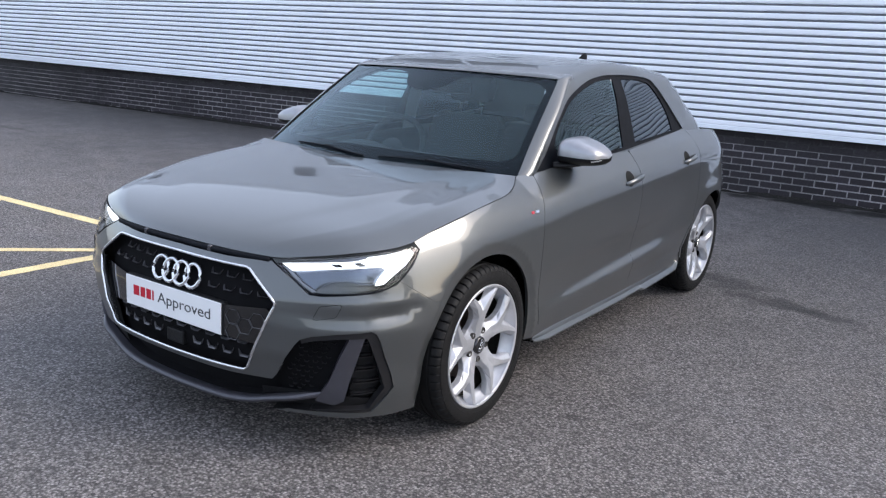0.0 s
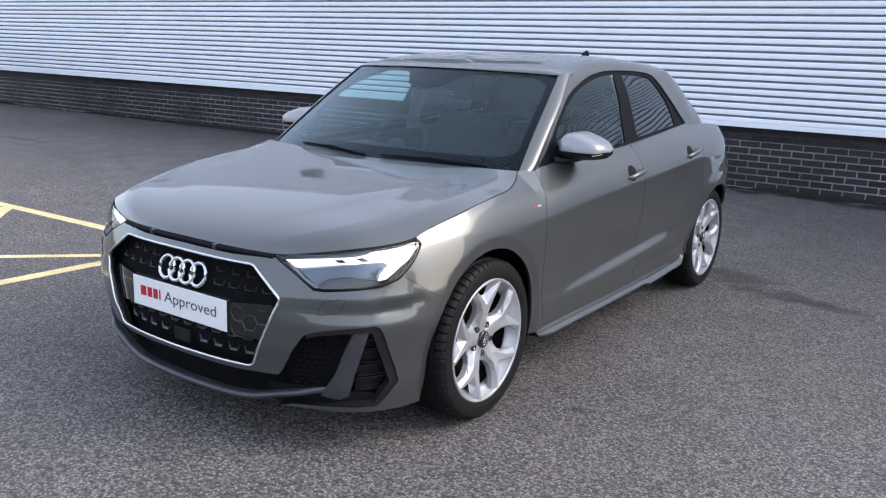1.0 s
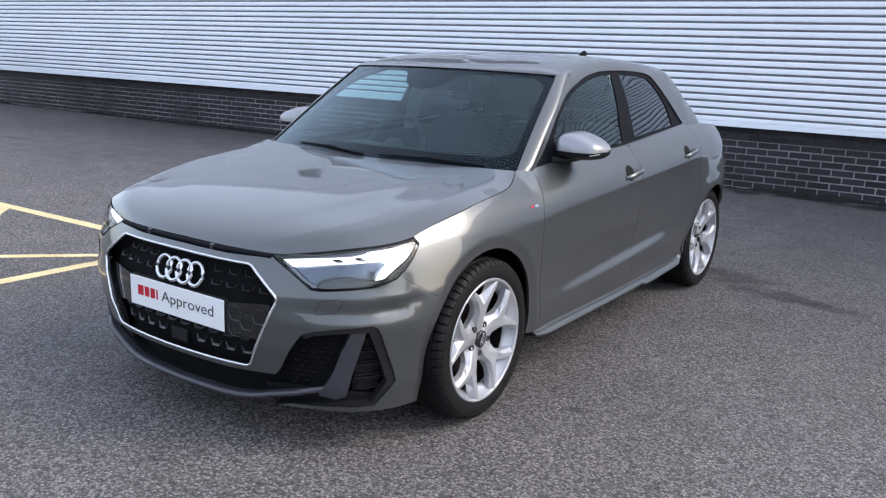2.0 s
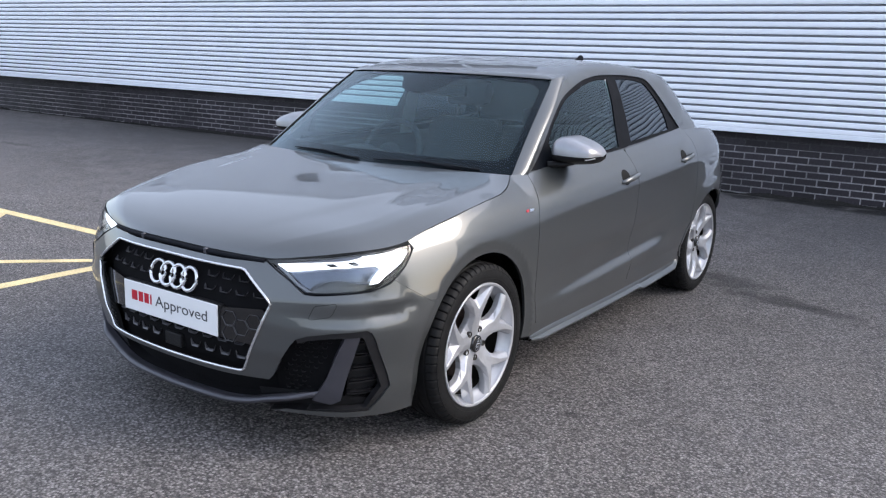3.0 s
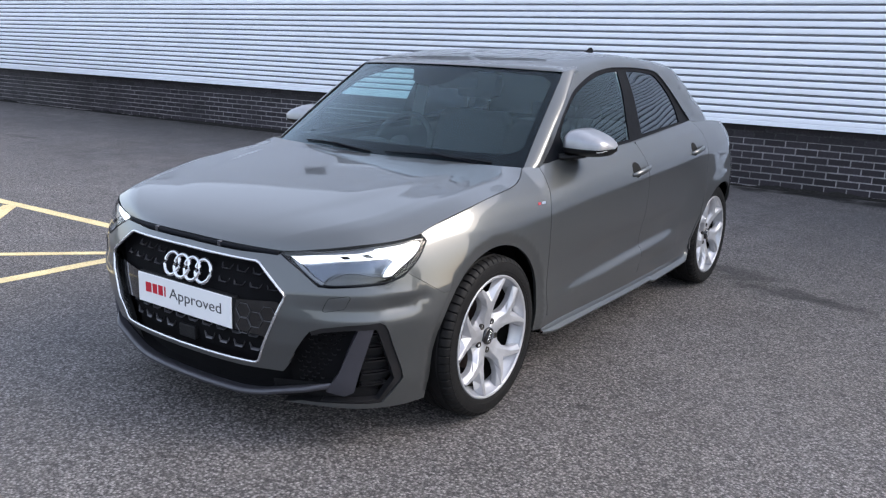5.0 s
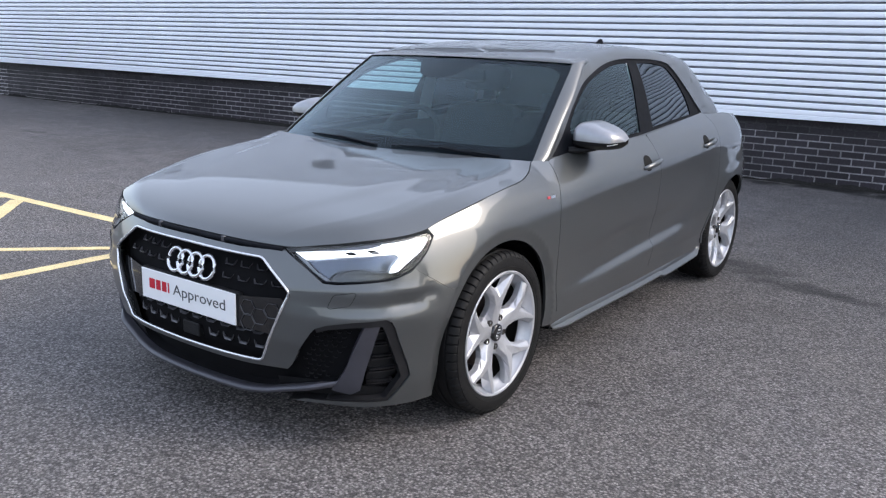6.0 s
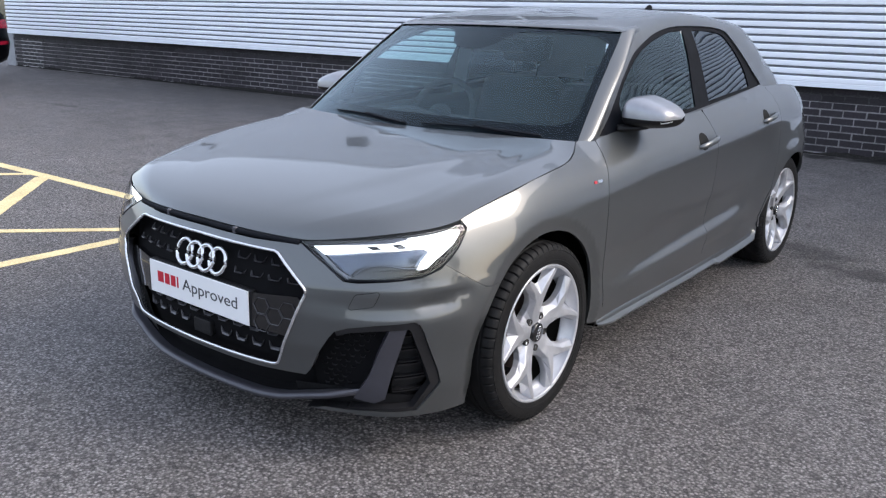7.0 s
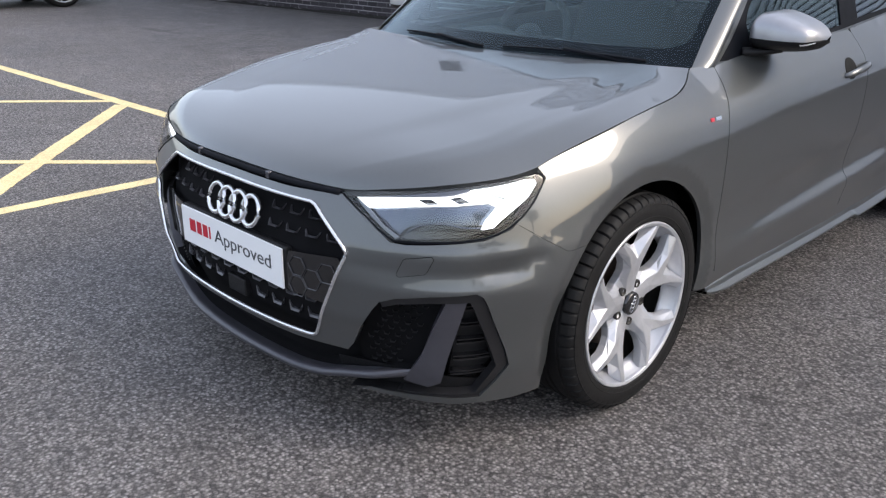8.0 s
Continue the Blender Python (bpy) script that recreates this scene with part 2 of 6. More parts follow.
YELLOW = mat("yellow_road_paint", (0.68, 0.55, 0.29), rough=0.7, noise_scale=90, noise_amt=0.28, stain=0.12, stain_scale=5, bump=0.6, bump_scale=160)
CLADDING = mat("white_steel_cladding", (0.89, 0.925, 0.985), rough=0.42, metal=0.0, noise_scale=4, noise_amt=0.035, stain=0.02, stain_scale=0.7)
GROOVE_SHADE = mat("groove_shade_grey", (0.20, 0.205, 0.225), rough=0.8, noise_scale=12, noise_amt=0.15)
FLASHING = mat("white_steel_flashing", (0.88, 0.925, 0.985), rough=0.4, noise_scale=6, noise_amt=0.04)
MORTAR = mat("grey_mortar", (0.25, 0.24, 0.245), rough=0.95, noise_scale=45, noise_amt=0.30, stain=0.60, stain_scale=1.3, bump=0.5, bump_scale=300)
TRIM_BLACK = mat("dull_black_trim", (0.009, 0.010, 0.013), rough=0.6, spec=0.05, noise_scale=20, noise_amt=0.2)
PALE_MORTAR = mat("pale_mortar", (0.55, 0.54, 0.54), rough=0.95, noise_scale=60, noise_amt=0.2, bump=0.5, bump_scale=300)


def brick_mat(name, color):
    m = mat(name, color, rough=0.55, noise_scale=55, noise_amt=0.3, stain=0.2, stain_scale=1.2, bump=0.5, bump_scale=220, spec=0.35)
    nt = m.node_tree
    b = nt.nodes["Principled BSDF"]
    src = b.inputs["Base Color"].links[0].from_socket
    info = nt.nodes.new("ShaderNodeObjectInfo")
    mr = nt.nodes.new("ShaderNodeMapRange")
    mr.inputs["To Min"].default_value, mr.inputs["To Max"].default_value = 0.6, 1.4
    nt.links.new(info.outputs["Random"], mr.inputs["Value"])
    sc = nt.nodes.new("ShaderNodeVectorMath")
    sc.operation = "SCALE"
    nt.links.new(src, sc.inputs[0])
    nt.links.new(mr.outputs[0], sc.inputs["Scale"])
    nt.links.new(sc.outputs[0], b.inputs["Base Color"])
    return m


BRICK = brick_mat("dark_engineering_brick", (0.024, 0.0205, 0.0255))
# ---- shape of the car's skin: plan curve, inset profiles, greenhouse sections ----
def pchip(xs, ys, x):
    """Smooth monotone interpolation of ys over xs; ys may have several columns."""
    xs, ys, x = np.asarray(xs, float), np.asarray(ys, float), np.asarray(x, float)
    h = np.diff(xs)
    flat = ys.reshape(len(xs), -1)
    d = np.diff(flat, axis=0) / h[:, None]
    m = np.zeros_like(flat)
    m[0], m[-1] = d[0], d[-1]
    w1, w2 = (2 * h[1:] + h[:-1])[:, None], (h[1:] + 2 * h[:-1])[:, None]
    ok = d[1:] * d[:-1] > 0
    with np.errstate(divide="ignore", invalid="ignore"):
        mean = (w1 + w2) / (w1 / d[:-1] + w2 / d[1:])
    m[1:-1] = np.where(ok, mean, 0)
    i = np.clip(np.searchsorted(xs, x) - 1, 0, len(h) - 1)
    t = ((x - xs[i]) / h[i])
    lo, hi = t < 0, t > 1
    tc = np.clip(t, 0, 1)[..., None]
    y0, y1, m0, m1, hh = flat[i], flat[i + 1], m[i], m[i + 1], h[i][..., None]
    r = ((1 + 2 * tc) * (1 - tc) ** 2 * y0 + tc * (1 - tc) ** 2 * hh * m0
         + tc ** 2 * (3 - 2 * tc) * y1 + tc ** 2 * (tc - 1) * hh * m1)
    r = r + np.where(lo, t, 0)[..., None] * hh * m0 + np.where(hi, t - 1, 0)[..., None] * hh * m1
    return r.reshape(x.shape + ys.shape[1:])


def spline(points, n=400):
    """Catmull-Rom curve through points, n samples."""
    p = np.asarray(points, float)
    p = np.vstack([2 * p[0] - p[1], p, 2 * p[-1] - p[-2]])
    out = []
    k = len(p) - 3
    for j in np.linspace(0, k, n):
        i = min(int(j), k - 1)
        t = j - i
        a, b, c, d = p[i:i + 4]
        out.append(0.5 * (2 * b + (c - a) * t + (2 * a - 5 * b + 4 * c - d) * t * t + (3 * b - a - 3 * c + d) * t ** 3))
    return np.array(out)


PLAN = spline([(-0.25, -0.785), (0, -0.795), (0.25, -0.782), (0.45, -0.738), (0.60, -0.678), (0.72, -0.585), (0.792, -0.45),
               (0.832, -0.30), (0.858, -0.10), (0.868, 0.20), (0.872, 0.70), (0.872, 1.30), (0.860, 1.90), (0.840, 2.40),
               (0.826, 2.62), (0.800, 2.79), (0.748, 2.94), (0.62, 3.09), (0.4, 3.17), (0, 3.20), (-0.4, 3.17)], 2400)
PLAN = PLAN[np.argmin(abs(PLAN[:400, 0])):]
ARC = np.concatenate([[0], np.cumsum(np.linalg.norm(np.diff(PLAN, axis=0), axis=1))])
PNOR = np.gradient(PLAN, axis=0)
PNOR = np.stack([PNOR[:, 1], -PNOR[:, 0]], 1)
PNOR /= np.linalg.norm(PNOR, axis=1)[:, None]


def s_at(y):
    """Arc length along the plan curve at the flank's y."""
    return np.interp(y, PLAN[:1900, 1], ARC[:1900])


LEVELS = [0.10, 0.18, 0.25, 0.348, 0.396, 0.485, 0.525, 0.565, 0.60, 0.68, 0.73, 0.77, 0.81, 0.86, 0.92, 1.02]
STATIONS = [0.0, 0.45, 0.78, 1.08, 1.30]
NOSE = [[.060, .050, .030, .012, .002, .002, .008, .018, .030, .068, .100, .135, .18, .24, .32, .46],
        [.060, .050, .030, .012, .002, .002, .008, .014, .026, .060, .092, .130, .18, .24, .32, .46],
        [.060, .036, .018, .011, .004, -.006, .006, .0025, .012, .030, .055, .085, .12, .17, .24, .38],
        [.065, .045, .025, .010, .002, -.011, -.0105, -.007, .000, .019, .037, .059, .088, .135, .20, .33],
        [.060, .040, .020, .008, .002, .000, -.001, -.003, -.002, .006, .017, .034, .057, .100, .162, .28]]
FLANK_Y = [0.30, 0.75, 1.30, 1.68, 1.95, 2.55, 2.9]
FLANK = [[.075, .055, .030, .020, .017, .010, .006, .004, .002, .000, .004, .016, .038, .084, .160, .27],
         [.085, .065, .036, .016, .032, .024, .015, .009, .006, .001, .000, .006, .021, .056, .112, .21],
         [.085, .065, .036, .016, .040, .028, .017, .010, .006, .001, .000, .006, .021, .055, .107, .20],
         [.085, .065, .034, .014, .034, .024, .014, .008, .005, .001, .000, .006, .021, .054, .112, .205],
         [.085, .065, .034, .020, .018, .015, .011, .007, .004, .001, .000, .006, .021, .054, .120, .21],
         [.075, .055, .020, -.016, -.030, -.034, -.034, -.030, -.022, -.006, .004, .014, .032, .068, .130, .22],
         [.075, .055, .016, -.018, -.032, -.038, -.038, -.035, -.028, -.014, -.002, .012, .034, .074, .136, .23]]
ROWS_S = STATIONS + [float(s_at(y)) for y in FLANK_Y] + [ARC[-1] - 0.5, ARC[-1]]
TABLE = np.array(NOSE + FLANK + [FLANK[-1], FLANK[-1]])


def soft(x, lo, hi):
    """Smooth step from 0 at lo to 1 at hi."""
    t = np.clip((x - lo) / (hi - lo), 0, 1)
    return t * t * (3 - 2 * t)


def skin(s, z):
    """Point of the lower body at arc length s (negative: the other side) and height z."""
    s, z = np.broadcast_arrays(np.asarray(s, float), np.asarray(z, float))
    a = abs(s)
    px, py = np.interp(a, ARC, PLAN[:, 0]), np.interp(a, ARC, PLAN[:, 1])
    nx, ny = np.interp(a, ARC, PNOR[:, 0]), np.interp(a, ARC, PNOR[:, 1])
    rise = np.clip(py - 0.35, 0, 2.6) * 0.055 * np.clip((z - 0.24) / 0.1, 0, 1)
    prof = pchip(ROWS_S, TABLE, a)
    zz = z - rise
    # shelf that carries the bumper's crease out to its corner
    zc = np.interp(a, [.80, .90, .98], [.508, .514, .535])
    amp = .0085 * soft(a, .79, .87) * (1 - soft(a, .965, 1.02))
    shelf = amp * (soft(z, zc - .015, zc + .017) - soft(z, zc + .017, zc + .066))
    out = np.empty(a.shape)
    flat_p, flat_z, flat_o = prof.reshape(-1, len(LEVELS)), zz.reshape(-1), out.reshape(-1)
    lev = np.array(LEVELS)
    cols = pchip(lev, flat_p.T, flat_z) if len(flat_z) < 2 else None
    if cols is not None:
        flat_o[:] = np.diag(cols.reshape(len(flat_z), -1))
    else:
        # every point has a profile of its own: interpolate row by row
        h = np.diff(lev)
        d = np.diff(flat_p, axis=1) / h
        m = np.zeros_like(flat_p)
        m[:, 0], m[:, -1] = d[:, 0], d[:, -1]
        w1, w2 = 2 * h[1:] + h[:-1], h[1:] + 2 * h[:-1]
        with np.errstate(divide="ignore", invalid="ignore"):
            mean = (w1 + w2) / (w1 / d[:, :-1] + w2 / d[:, 1:])
        m[:, 1:-1] = np.where(d[:, 1:] * d[:, :-1] > 0, mean, 0)
        i = np.clip(np.searchsorted(lev, flat_z) - 1, 0, len(h) - 1)
        r = np.arange(len(flat_z))
        t = np.clip((flat_z - lev[i]) / h[i], 0, 1)
        flat_o[:] = ((1 + 2 * t) * (1 - t) ** 2 * flat_p[r, i] + t * (1 - t) ** 2 * h[i] * m[r, i]
                     + t ** 2 * (3 - 2 * t) * flat_p[r, i + 1] + t ** 2 * (t - 1) * h[i] * m[r, i + 1])
    return np.stack([np.sign(s + 1e-12) * (px - nx * (out + shelf)), py - ny * (out + shelf), z + 0 * a], -1)


def crown(y):
    """Extra fall of the roof's edges towards the tail."""
    return 0.026 * float(np.clip((y - 1.55) / 0.65, 0, 1)) ** 1.5


def tuck(y, z):
    """How far the rear pillars turn inward behind the rear doors."""
    edge = pchip([0.90, 1.0, 1.064, 1.14, 1.23, 1.30, 1.40], [2.80, 2.66, 2.55, 2.44, 2.32, 2.24, 2.20], np.asarray(z, float))
    d = np.clip(y - edge, 0, 2)
    return 0.33 * d ** 2 / (d + 0.05) + 0.15 * d ** 2




def section(y):
    """Greenhouse cross-section at y: 160 points (x, z) from the waist to the roof's middle."""
    zr = float(pchip([-0.2, 0.8, 1.1, 1.6, 2.2, 2.7, 3.0], [1.10, 1.308, 1.357, 1.390, 1.382, 1.340, 1.300], y))
    w = float(pchip([0.3, 0.6, 1.0, 1.8, 2.4, 3.0], [0.955, 0.980, 1, 0.99, 0.962, 0.92], y))
    c = crown(y)
    pts = [(0.764 * w, 0.92), (0.720 * w, 1.05), (0.672 * w, 1.18), (0.622 * w, min(1.285, zr - 0.055 - c)), (0.575 * w, zr - 0.030 - c),
           (0.48 * w, zr - 0.012 - 0.7 * c), (0.28 * w, zr - 0.003 - 0.3 * c), (0, zr)]
    pts = [(x * (1 - float(tuck(y, z)) / 0.62), z) for x, z in pts]
    return spline(pts, 160)


SECY = np.linspace(0.1, 3.1, 61)
SECT = np.array([section(y) for y in SECY])


def sect_at(y):
    f = np.clip((np.asarray(y, float) - SECY[0]) / (SECY[1] - SECY[0]), 0, len(SECY) - 1.001)
    i = f.astype(int)
    t = (f - i)[:, None, None]
    return SECT[i] * (1 - t) + SECT[i + 1] * t


def cabin(y, z):
    """Side of the greenhouse: point at y and height z."""
    y, z = np.broadcast_arrays(np.asarray(y, float), np.asarray(z, float))
    sec = sect_at(y.ravel())
    x = np.array([np.interp(b, c[:, 1], c[:, 0]) for b, c in zip(z.ravel(), sec)])
    return np.stack([x.reshape(y.shape), y, z], -1)


def roof(x, y):
    """Top of the greenhouse: point over x, y."""
    x, y = np.broadcast_arrays(np.asarray(x, float), np.asarray(y, float))
    sec = sect_at(y.ravel())
    z = np.array([np.interp(abs(a), c[::-1, 0], c[::-1, 1]) for a, c in zip(x.ravel(), sec)])
    z = z.reshape(x.shape)
    # the front edge rolls down to the windscreen
    top = 1.301 - 0.010 * (x / 0.56) ** 2
    yf = screen(x, top)[..., 1] + 0.006
    lip = np.interp(yf.ravel(), SECY, SECT[:, -1, 1]).reshape(x.shape) - 0.030 * np.clip(abs(x) / 0.57, 0, 1) ** 5 - top
    z = z - np.clip(lip, 0, 0.05) * np.exp(-np.clip(y - yf, 0, 2) / 0.05)
    return np.stack([x, y, z], -1)


def screen(x, z):
    """Windscreen: point at x and height z."""
    x, z = np.broadcast_arrays(np.asarray(x, float), np.asarray(z, float))
    y = 0.205 + (z - 0.90) * 1.36 + (z - 0.90) ** 2 * 0.30 + 0.36 * x ** 2
    return np.stack([x, y, z], -1)

# ---- mesh tools ----
def link_mesh(name, verts, faces, material, parent=None, label="", normals=None, smooth=True, kind=""):
    me = bpy.data.meshes.new(name)
    me.from_pydata([tuple(v) for v in verts], [], [tuple(int(i) for i in f) for f in faces])
    me.materials.append(material)
    if smooth:
        me.polygons.foreach_set("use_smooth", [True] * len(me.polygons))
    me.update()
    if normals is not None:
        me.normals_split_custom_set_from_vertices([tuple(n) for n in normals])
    ob = new(name, me)
    if parent is not None:
        ob.parent = parent
    return tagged(ob, label, kind=kind)


def part(name, bm, material, parent, label="", smooth=False, angle=35):
    """Links a bmesh as one mesh object under a thing or a part."""
    bmesh.ops.recalc_face_normals(bm, faces=bm.faces)
    me = bpy.data.meshes.new(name)
    bm.to_mesh(me)
    bm.free()
    me.materials.append(material)
    if smooth:
        me.polygons.foreach_set("use_smooth", [True] * len(me.polygons))
        me.set_sharp_from_angle(angle=radians(angle))
    ob = new(name, me)
    if parent is not None:
        ob.parent = parent
    return tagged(ob, label)


def thing(name, label, category, at=(0, 0, 0), group="", kind=""):
    ob = new(name)
    ob.location = at
    ob.empty_display_size = 0.2
    return tagged(ob, label, category, group, kind)


def inside(poly, pts):
    poly, pts = np.asarray(poly), np.asarray(pts)
    r = np.zeros(len(pts), bool)
    x, y = pts[:, 0], pts[:, 1]
    for (x0, y0), (x1, y1) in zip(poly, np.roll(poly, -1, axis=0)):
        c = (y0 > y) != (y1 > y)
        with np.errstate(divide="ignore", invalid="ignore"):
            r ^= c & (x < (x1 - x0) * (y - y0) / (y1 - y0) + x0)
    return r


def dense(loop, step):
    loop = np.asarray(loop, float)
    out = []
    for a, b in zip(loop, np.roll(loop, -1, axis=0)):
        n = max(1, int(np.ceil(np.linalg.norm(b - a) / step)))
        out += [a + (b - a) * k / n for k in range(n)]
    return np.array(out)


def curve2(points, n=40):
    """A smooth open run of 2D points through the given ones."""
    return [tuple(p) for p in spline(points, n)]


def arc2(cx, cz, r, a0, a1, n=28):
    return [(cx + r * math.cos(radians(a)), cz + r * math.sin(radians(a))) for a in np.linspace(a0, a1, n)]


def oval2(cx, cz, rx, rz, a0, a1, n=28):
    return [(cx + rx * math.cos(radians(a)), cz + rz * math.sin(radians(a))) for a in np.linspace(a0, a1, n)]


def fill2d(outer, holes=(), step=0.03):
    """Triangles that fill a 2D outline with holes."""
    loops = [dense(outer, step * 0.7)] + [dense(h, step * 0.7) for h in holes]
    lo, hi = loops[0].min(0), loops[0].max(0)
    gx, gy = np.meshgrid(np.arange(lo[0], hi[0], step), np.arange(lo[1], hi[1], step * 0.87), indexing="ij")
    gx[:, 1::2] += step / 2
    pts = np.stack([gx.ravel(), gy.ravel()], 1)
    keep = inside(loops[0], pts)
    for h in loops[1:]:
        keep &= ~inside(h, pts)
    pts = pts[keep]
    border = np.vstack(loops)
    if len(pts):
        near = np.array([np.min(np.sum((border - p) ** 2, axis=1)) for p in pts])
        pts = pts[near > (0.4 * step) ** 2]
    edges, k = [], 0
    for l in loops:
        n = len(l)
        edges += [(k + i, k + (i + 1) % n) for i in range(n)]
        k += n
    every = np.vstack([border, pts]) if len(pts) else border
    from mathutils.geometry import delaunay_2d_cdt
    v, _, f, *_ = delaunay_2d_cdt([Vector(p) for p in every], edges, [], 0, 1e-7)
    v = np.array([tuple(p) for p in v])
    f = np.array([t for t in f if len(t) == 3])
    c = v[f].mean(1)
    keep = inside(loops[0], c)
    for h in loops[1:]:
        keep &= ~inside(h, c)
    f = f[keep]
    a, b, d = v[f[:, 0]], v[f[:, 1]], v[f[:, 2]]
    area = (b[:, 0] - a[:, 0]) * (d[:, 1] - a[:, 1]) - (b[:, 1] - a[:, 1]) * (d[:, 0] - a[:, 0])
    f[area < 0] = f[area < 0][:, ::-1]
    return v, f[abs(area) > 1e-10], loops


def surf_normal(surf, a, b, e=0.004):
    da = surf(a + e, b) - surf(a - e, b)
    db = surf(a, b + e) - surf(a, b - e)
    n = np.cross(da, db)
    return n / (np.linalg.norm(n, axis=-1, keepdims=True) + 1e-12)


def facing(surf, v):
    """+1 or -1: which way the chart's normal points away from the car's middle."""
    p, n = surf(v[:, 0], v[:, 1]), surf_normal(surf, v[:, 0], v[:, 1])
    c = np.stack([0 * p[:, 0], np.clip(p[:, 1], 0.1, 2.6), np.full(len(p), 0.6)], 1)
    return 1.0 if np.sum(n * (p - c)) > 0 else -1.0


def panel(name, surf, outer, material, parent, holes=(), step=0.03, lift=0.0, depth=0.014, label="", flip=False, sign=None, deep=None):
    """A sheet over a chart, with returned edges. flip mirrors it to the car's other side. deep: a depth of its own for the holes' edges."""
    v, f, loops = fill2d(outer, holes, step)
    sg = sign or facing(surf, v)
    n = surf_normal(surf, v[:, 0], v[:, 1]) * sg
    p = surf(v[:, 0], v[:, 1]) + n * lift
    faces = [tuple(t) if sg > 0 else tuple(t[::-1]) for t in f]
    verts, norms = [p], [n]
    count = len(p)
    for i, l in enumerate(loops):
        d = depth if i == 0 or deep is None else deep
        if d <= 0:
            continue
        ln = surf_normal(surf, l[:, 0], l[:, 1]) * sg
        lp = surf(l[:, 0], l[:, 1]) + ln * lift
        k = len(l)
        verts += [lp, lp - ln * d]
        norms += [np.zeros((k, 3)), np.zeros((k, 3))]
        # direction of the loop decides the way its returned edge faces
        x, y = l[:, 0], l[:, 1]
        ccw = np.sum(x * np.roll(y, -1) - np.roll(x, -1) * y) > 0
        good = (ccw == (i == 0)) == (sg > 0)
        for j in range(k):
            q = (count + j, count + k + j, count + k + (j + 1) % k, count + (j + 1) % k)
            faces.append(q if good else q[::-1])
        count += 2 * k
    verts, norms = np.vstack(verts), np.vstack(norms)
    if flip:
        verts, norms = verts * [-1, 1, 1], norms * [-1, 1, 1]
        faces = [t[::-1] for t in faces]
    return link_mesh(name, verts, faces, material, parent, label, norms)


def both(name, surf, outer, material, parent, **kw):
    """The same panel on the car's two sides."""
    return panel(name, surf, outer, material, parent, **kw), panel(name, surf, outer, material, parent, flip=True, **kw)


def grid_sheet(name, P, material, parent, label="", close_u=False, flip_faces=False, flip=False, smooth=True):
    """A sheet from a grid of points, shape (rows, columns, 3)."""
    P = np.asarray(P, float)
    r, c = P.shape[:2]
    idx = np.arange(r * c).reshape(r, c)
    faces = []
    for i in range(r - 1):
        for j in range(c if close_u else c - 1):
            q = (idx[i, j], idx[i, (j + 1) % c], idx[i + 1, (j + 1) % c], idx[i + 1, j])
            faces.append(q[::-1] if flip_faces != flip else q)
    v = P.reshape(-1, 3) * ([-1, 1, 1] if flip else [1, 1, 1])
    return link_mesh(name, v, faces, material, parent, label, smooth=smooth)


def tube(name, path, radius, material, parent, label="", segments=10, closed=False, flatten=1.0, flip=False):
    """A round bar along 3D points."""
    path = np.asarray(path, float)
    n = len(path)
    rings = []
    t = np.roll(path, -1, 0) - np.roll(path, 1, 0) if closed else np.gradient(path, axis=0)
    rad = np.broadcast_to(radius, (n,))
    ref = np.array([0.0, 0.0, 1.0])
    for p, d, r in zip(path, t, rad):
        d = d / (np.linalg.norm(d) + 1e-12)
        up = ref if abs(d @ ref) < 0.95 else np.array([0.0, 1.0, 0.0])
        a = np.cross(d, up)
        a /= np.linalg.norm(a)
        b = np.cross(a, d)
        ang = np.linspace(0, 2 * np.pi, segments, endpoint=False)
        rings.append(p + r * (np.cos(ang)[:, None] * a + flatten * np.sin(ang)[:, None] * b))
    idx = np.arange(n * segments).reshape(n, segments)
    faces = []
    for i in range(n if closed else n - 1):
        for j in range(segments):
            k, l = (i + 1) % n, (j + 1) % segments
            faces.append((idx[i, j], idx[k, j], idx[k, l], idx[i, l]))
    if not closed:
        faces += [tuple(idx[0]), tuple(idx[-1][::-1])]
    v = np.vstack(rings)
    if flip:
        v, faces = v * [-1, 1, 1], [f[::-1] for f in faces]
    return link_mesh(name, v, faces, material, parent, label)


def lathe_verts(profile, segments):
    """Rings round the x axis: profile rows (x, r)."""
    ang = np.linspace(0, 2 * np.pi, segments, endpoint=False)
    return np.array([[(x, r * math.cos(a), r * math.sin(a)) for a in ang] for x, r in profile])


def box_bm(bm, lo, hi, bevel=0.0):
    """Adds a box, bevelled if wished, to a bmesh."""
    lo, hi = Vector(lo), Vector(hi)
    g = bmesh.ops.create_cube(bm, size=1, matrix=Matrix.Translation((lo + hi) / 2) @ Matrix.Diagonal((*(hi - lo), 1)))
    if bevel:
        vs = set(g["verts"])
        es = [e for e in bm.edges if e.verts[0] in vs and e.verts[1] in vs]
        bmesh.ops.bevel(bm, geom=es, offset=bevel, segments=2, profile=0.5, affect="EDGES")
    return bm

# ---- ground, yellow box marking, building ----
def slab(name, loop, z0, z1, material, parent=None, label="", kind=""):
    """A flat plate with an outline in x, y."""
    bm = bmesh.new()
    top = [bm.verts.new((x, y, z1)) for x, y in loop]
    low = [bm.verts.new((x, y, z0)) for x, y in loop]
    bm.faces.new(top)
    bm.faces.new(low[::-1])
    k = len(loop)
    for i in range(k):
        bm.faces.new((top[i], low[i], low[(i + 1) % k], top[(i + 1) % k]))
    ob = part(name, bm, material, parent, label)
    return tagged(ob, kind=kind)


bm = bmesh.new()
bmesh.ops.create_grid(bm, x_segments=24, y_segments=24, size=600)
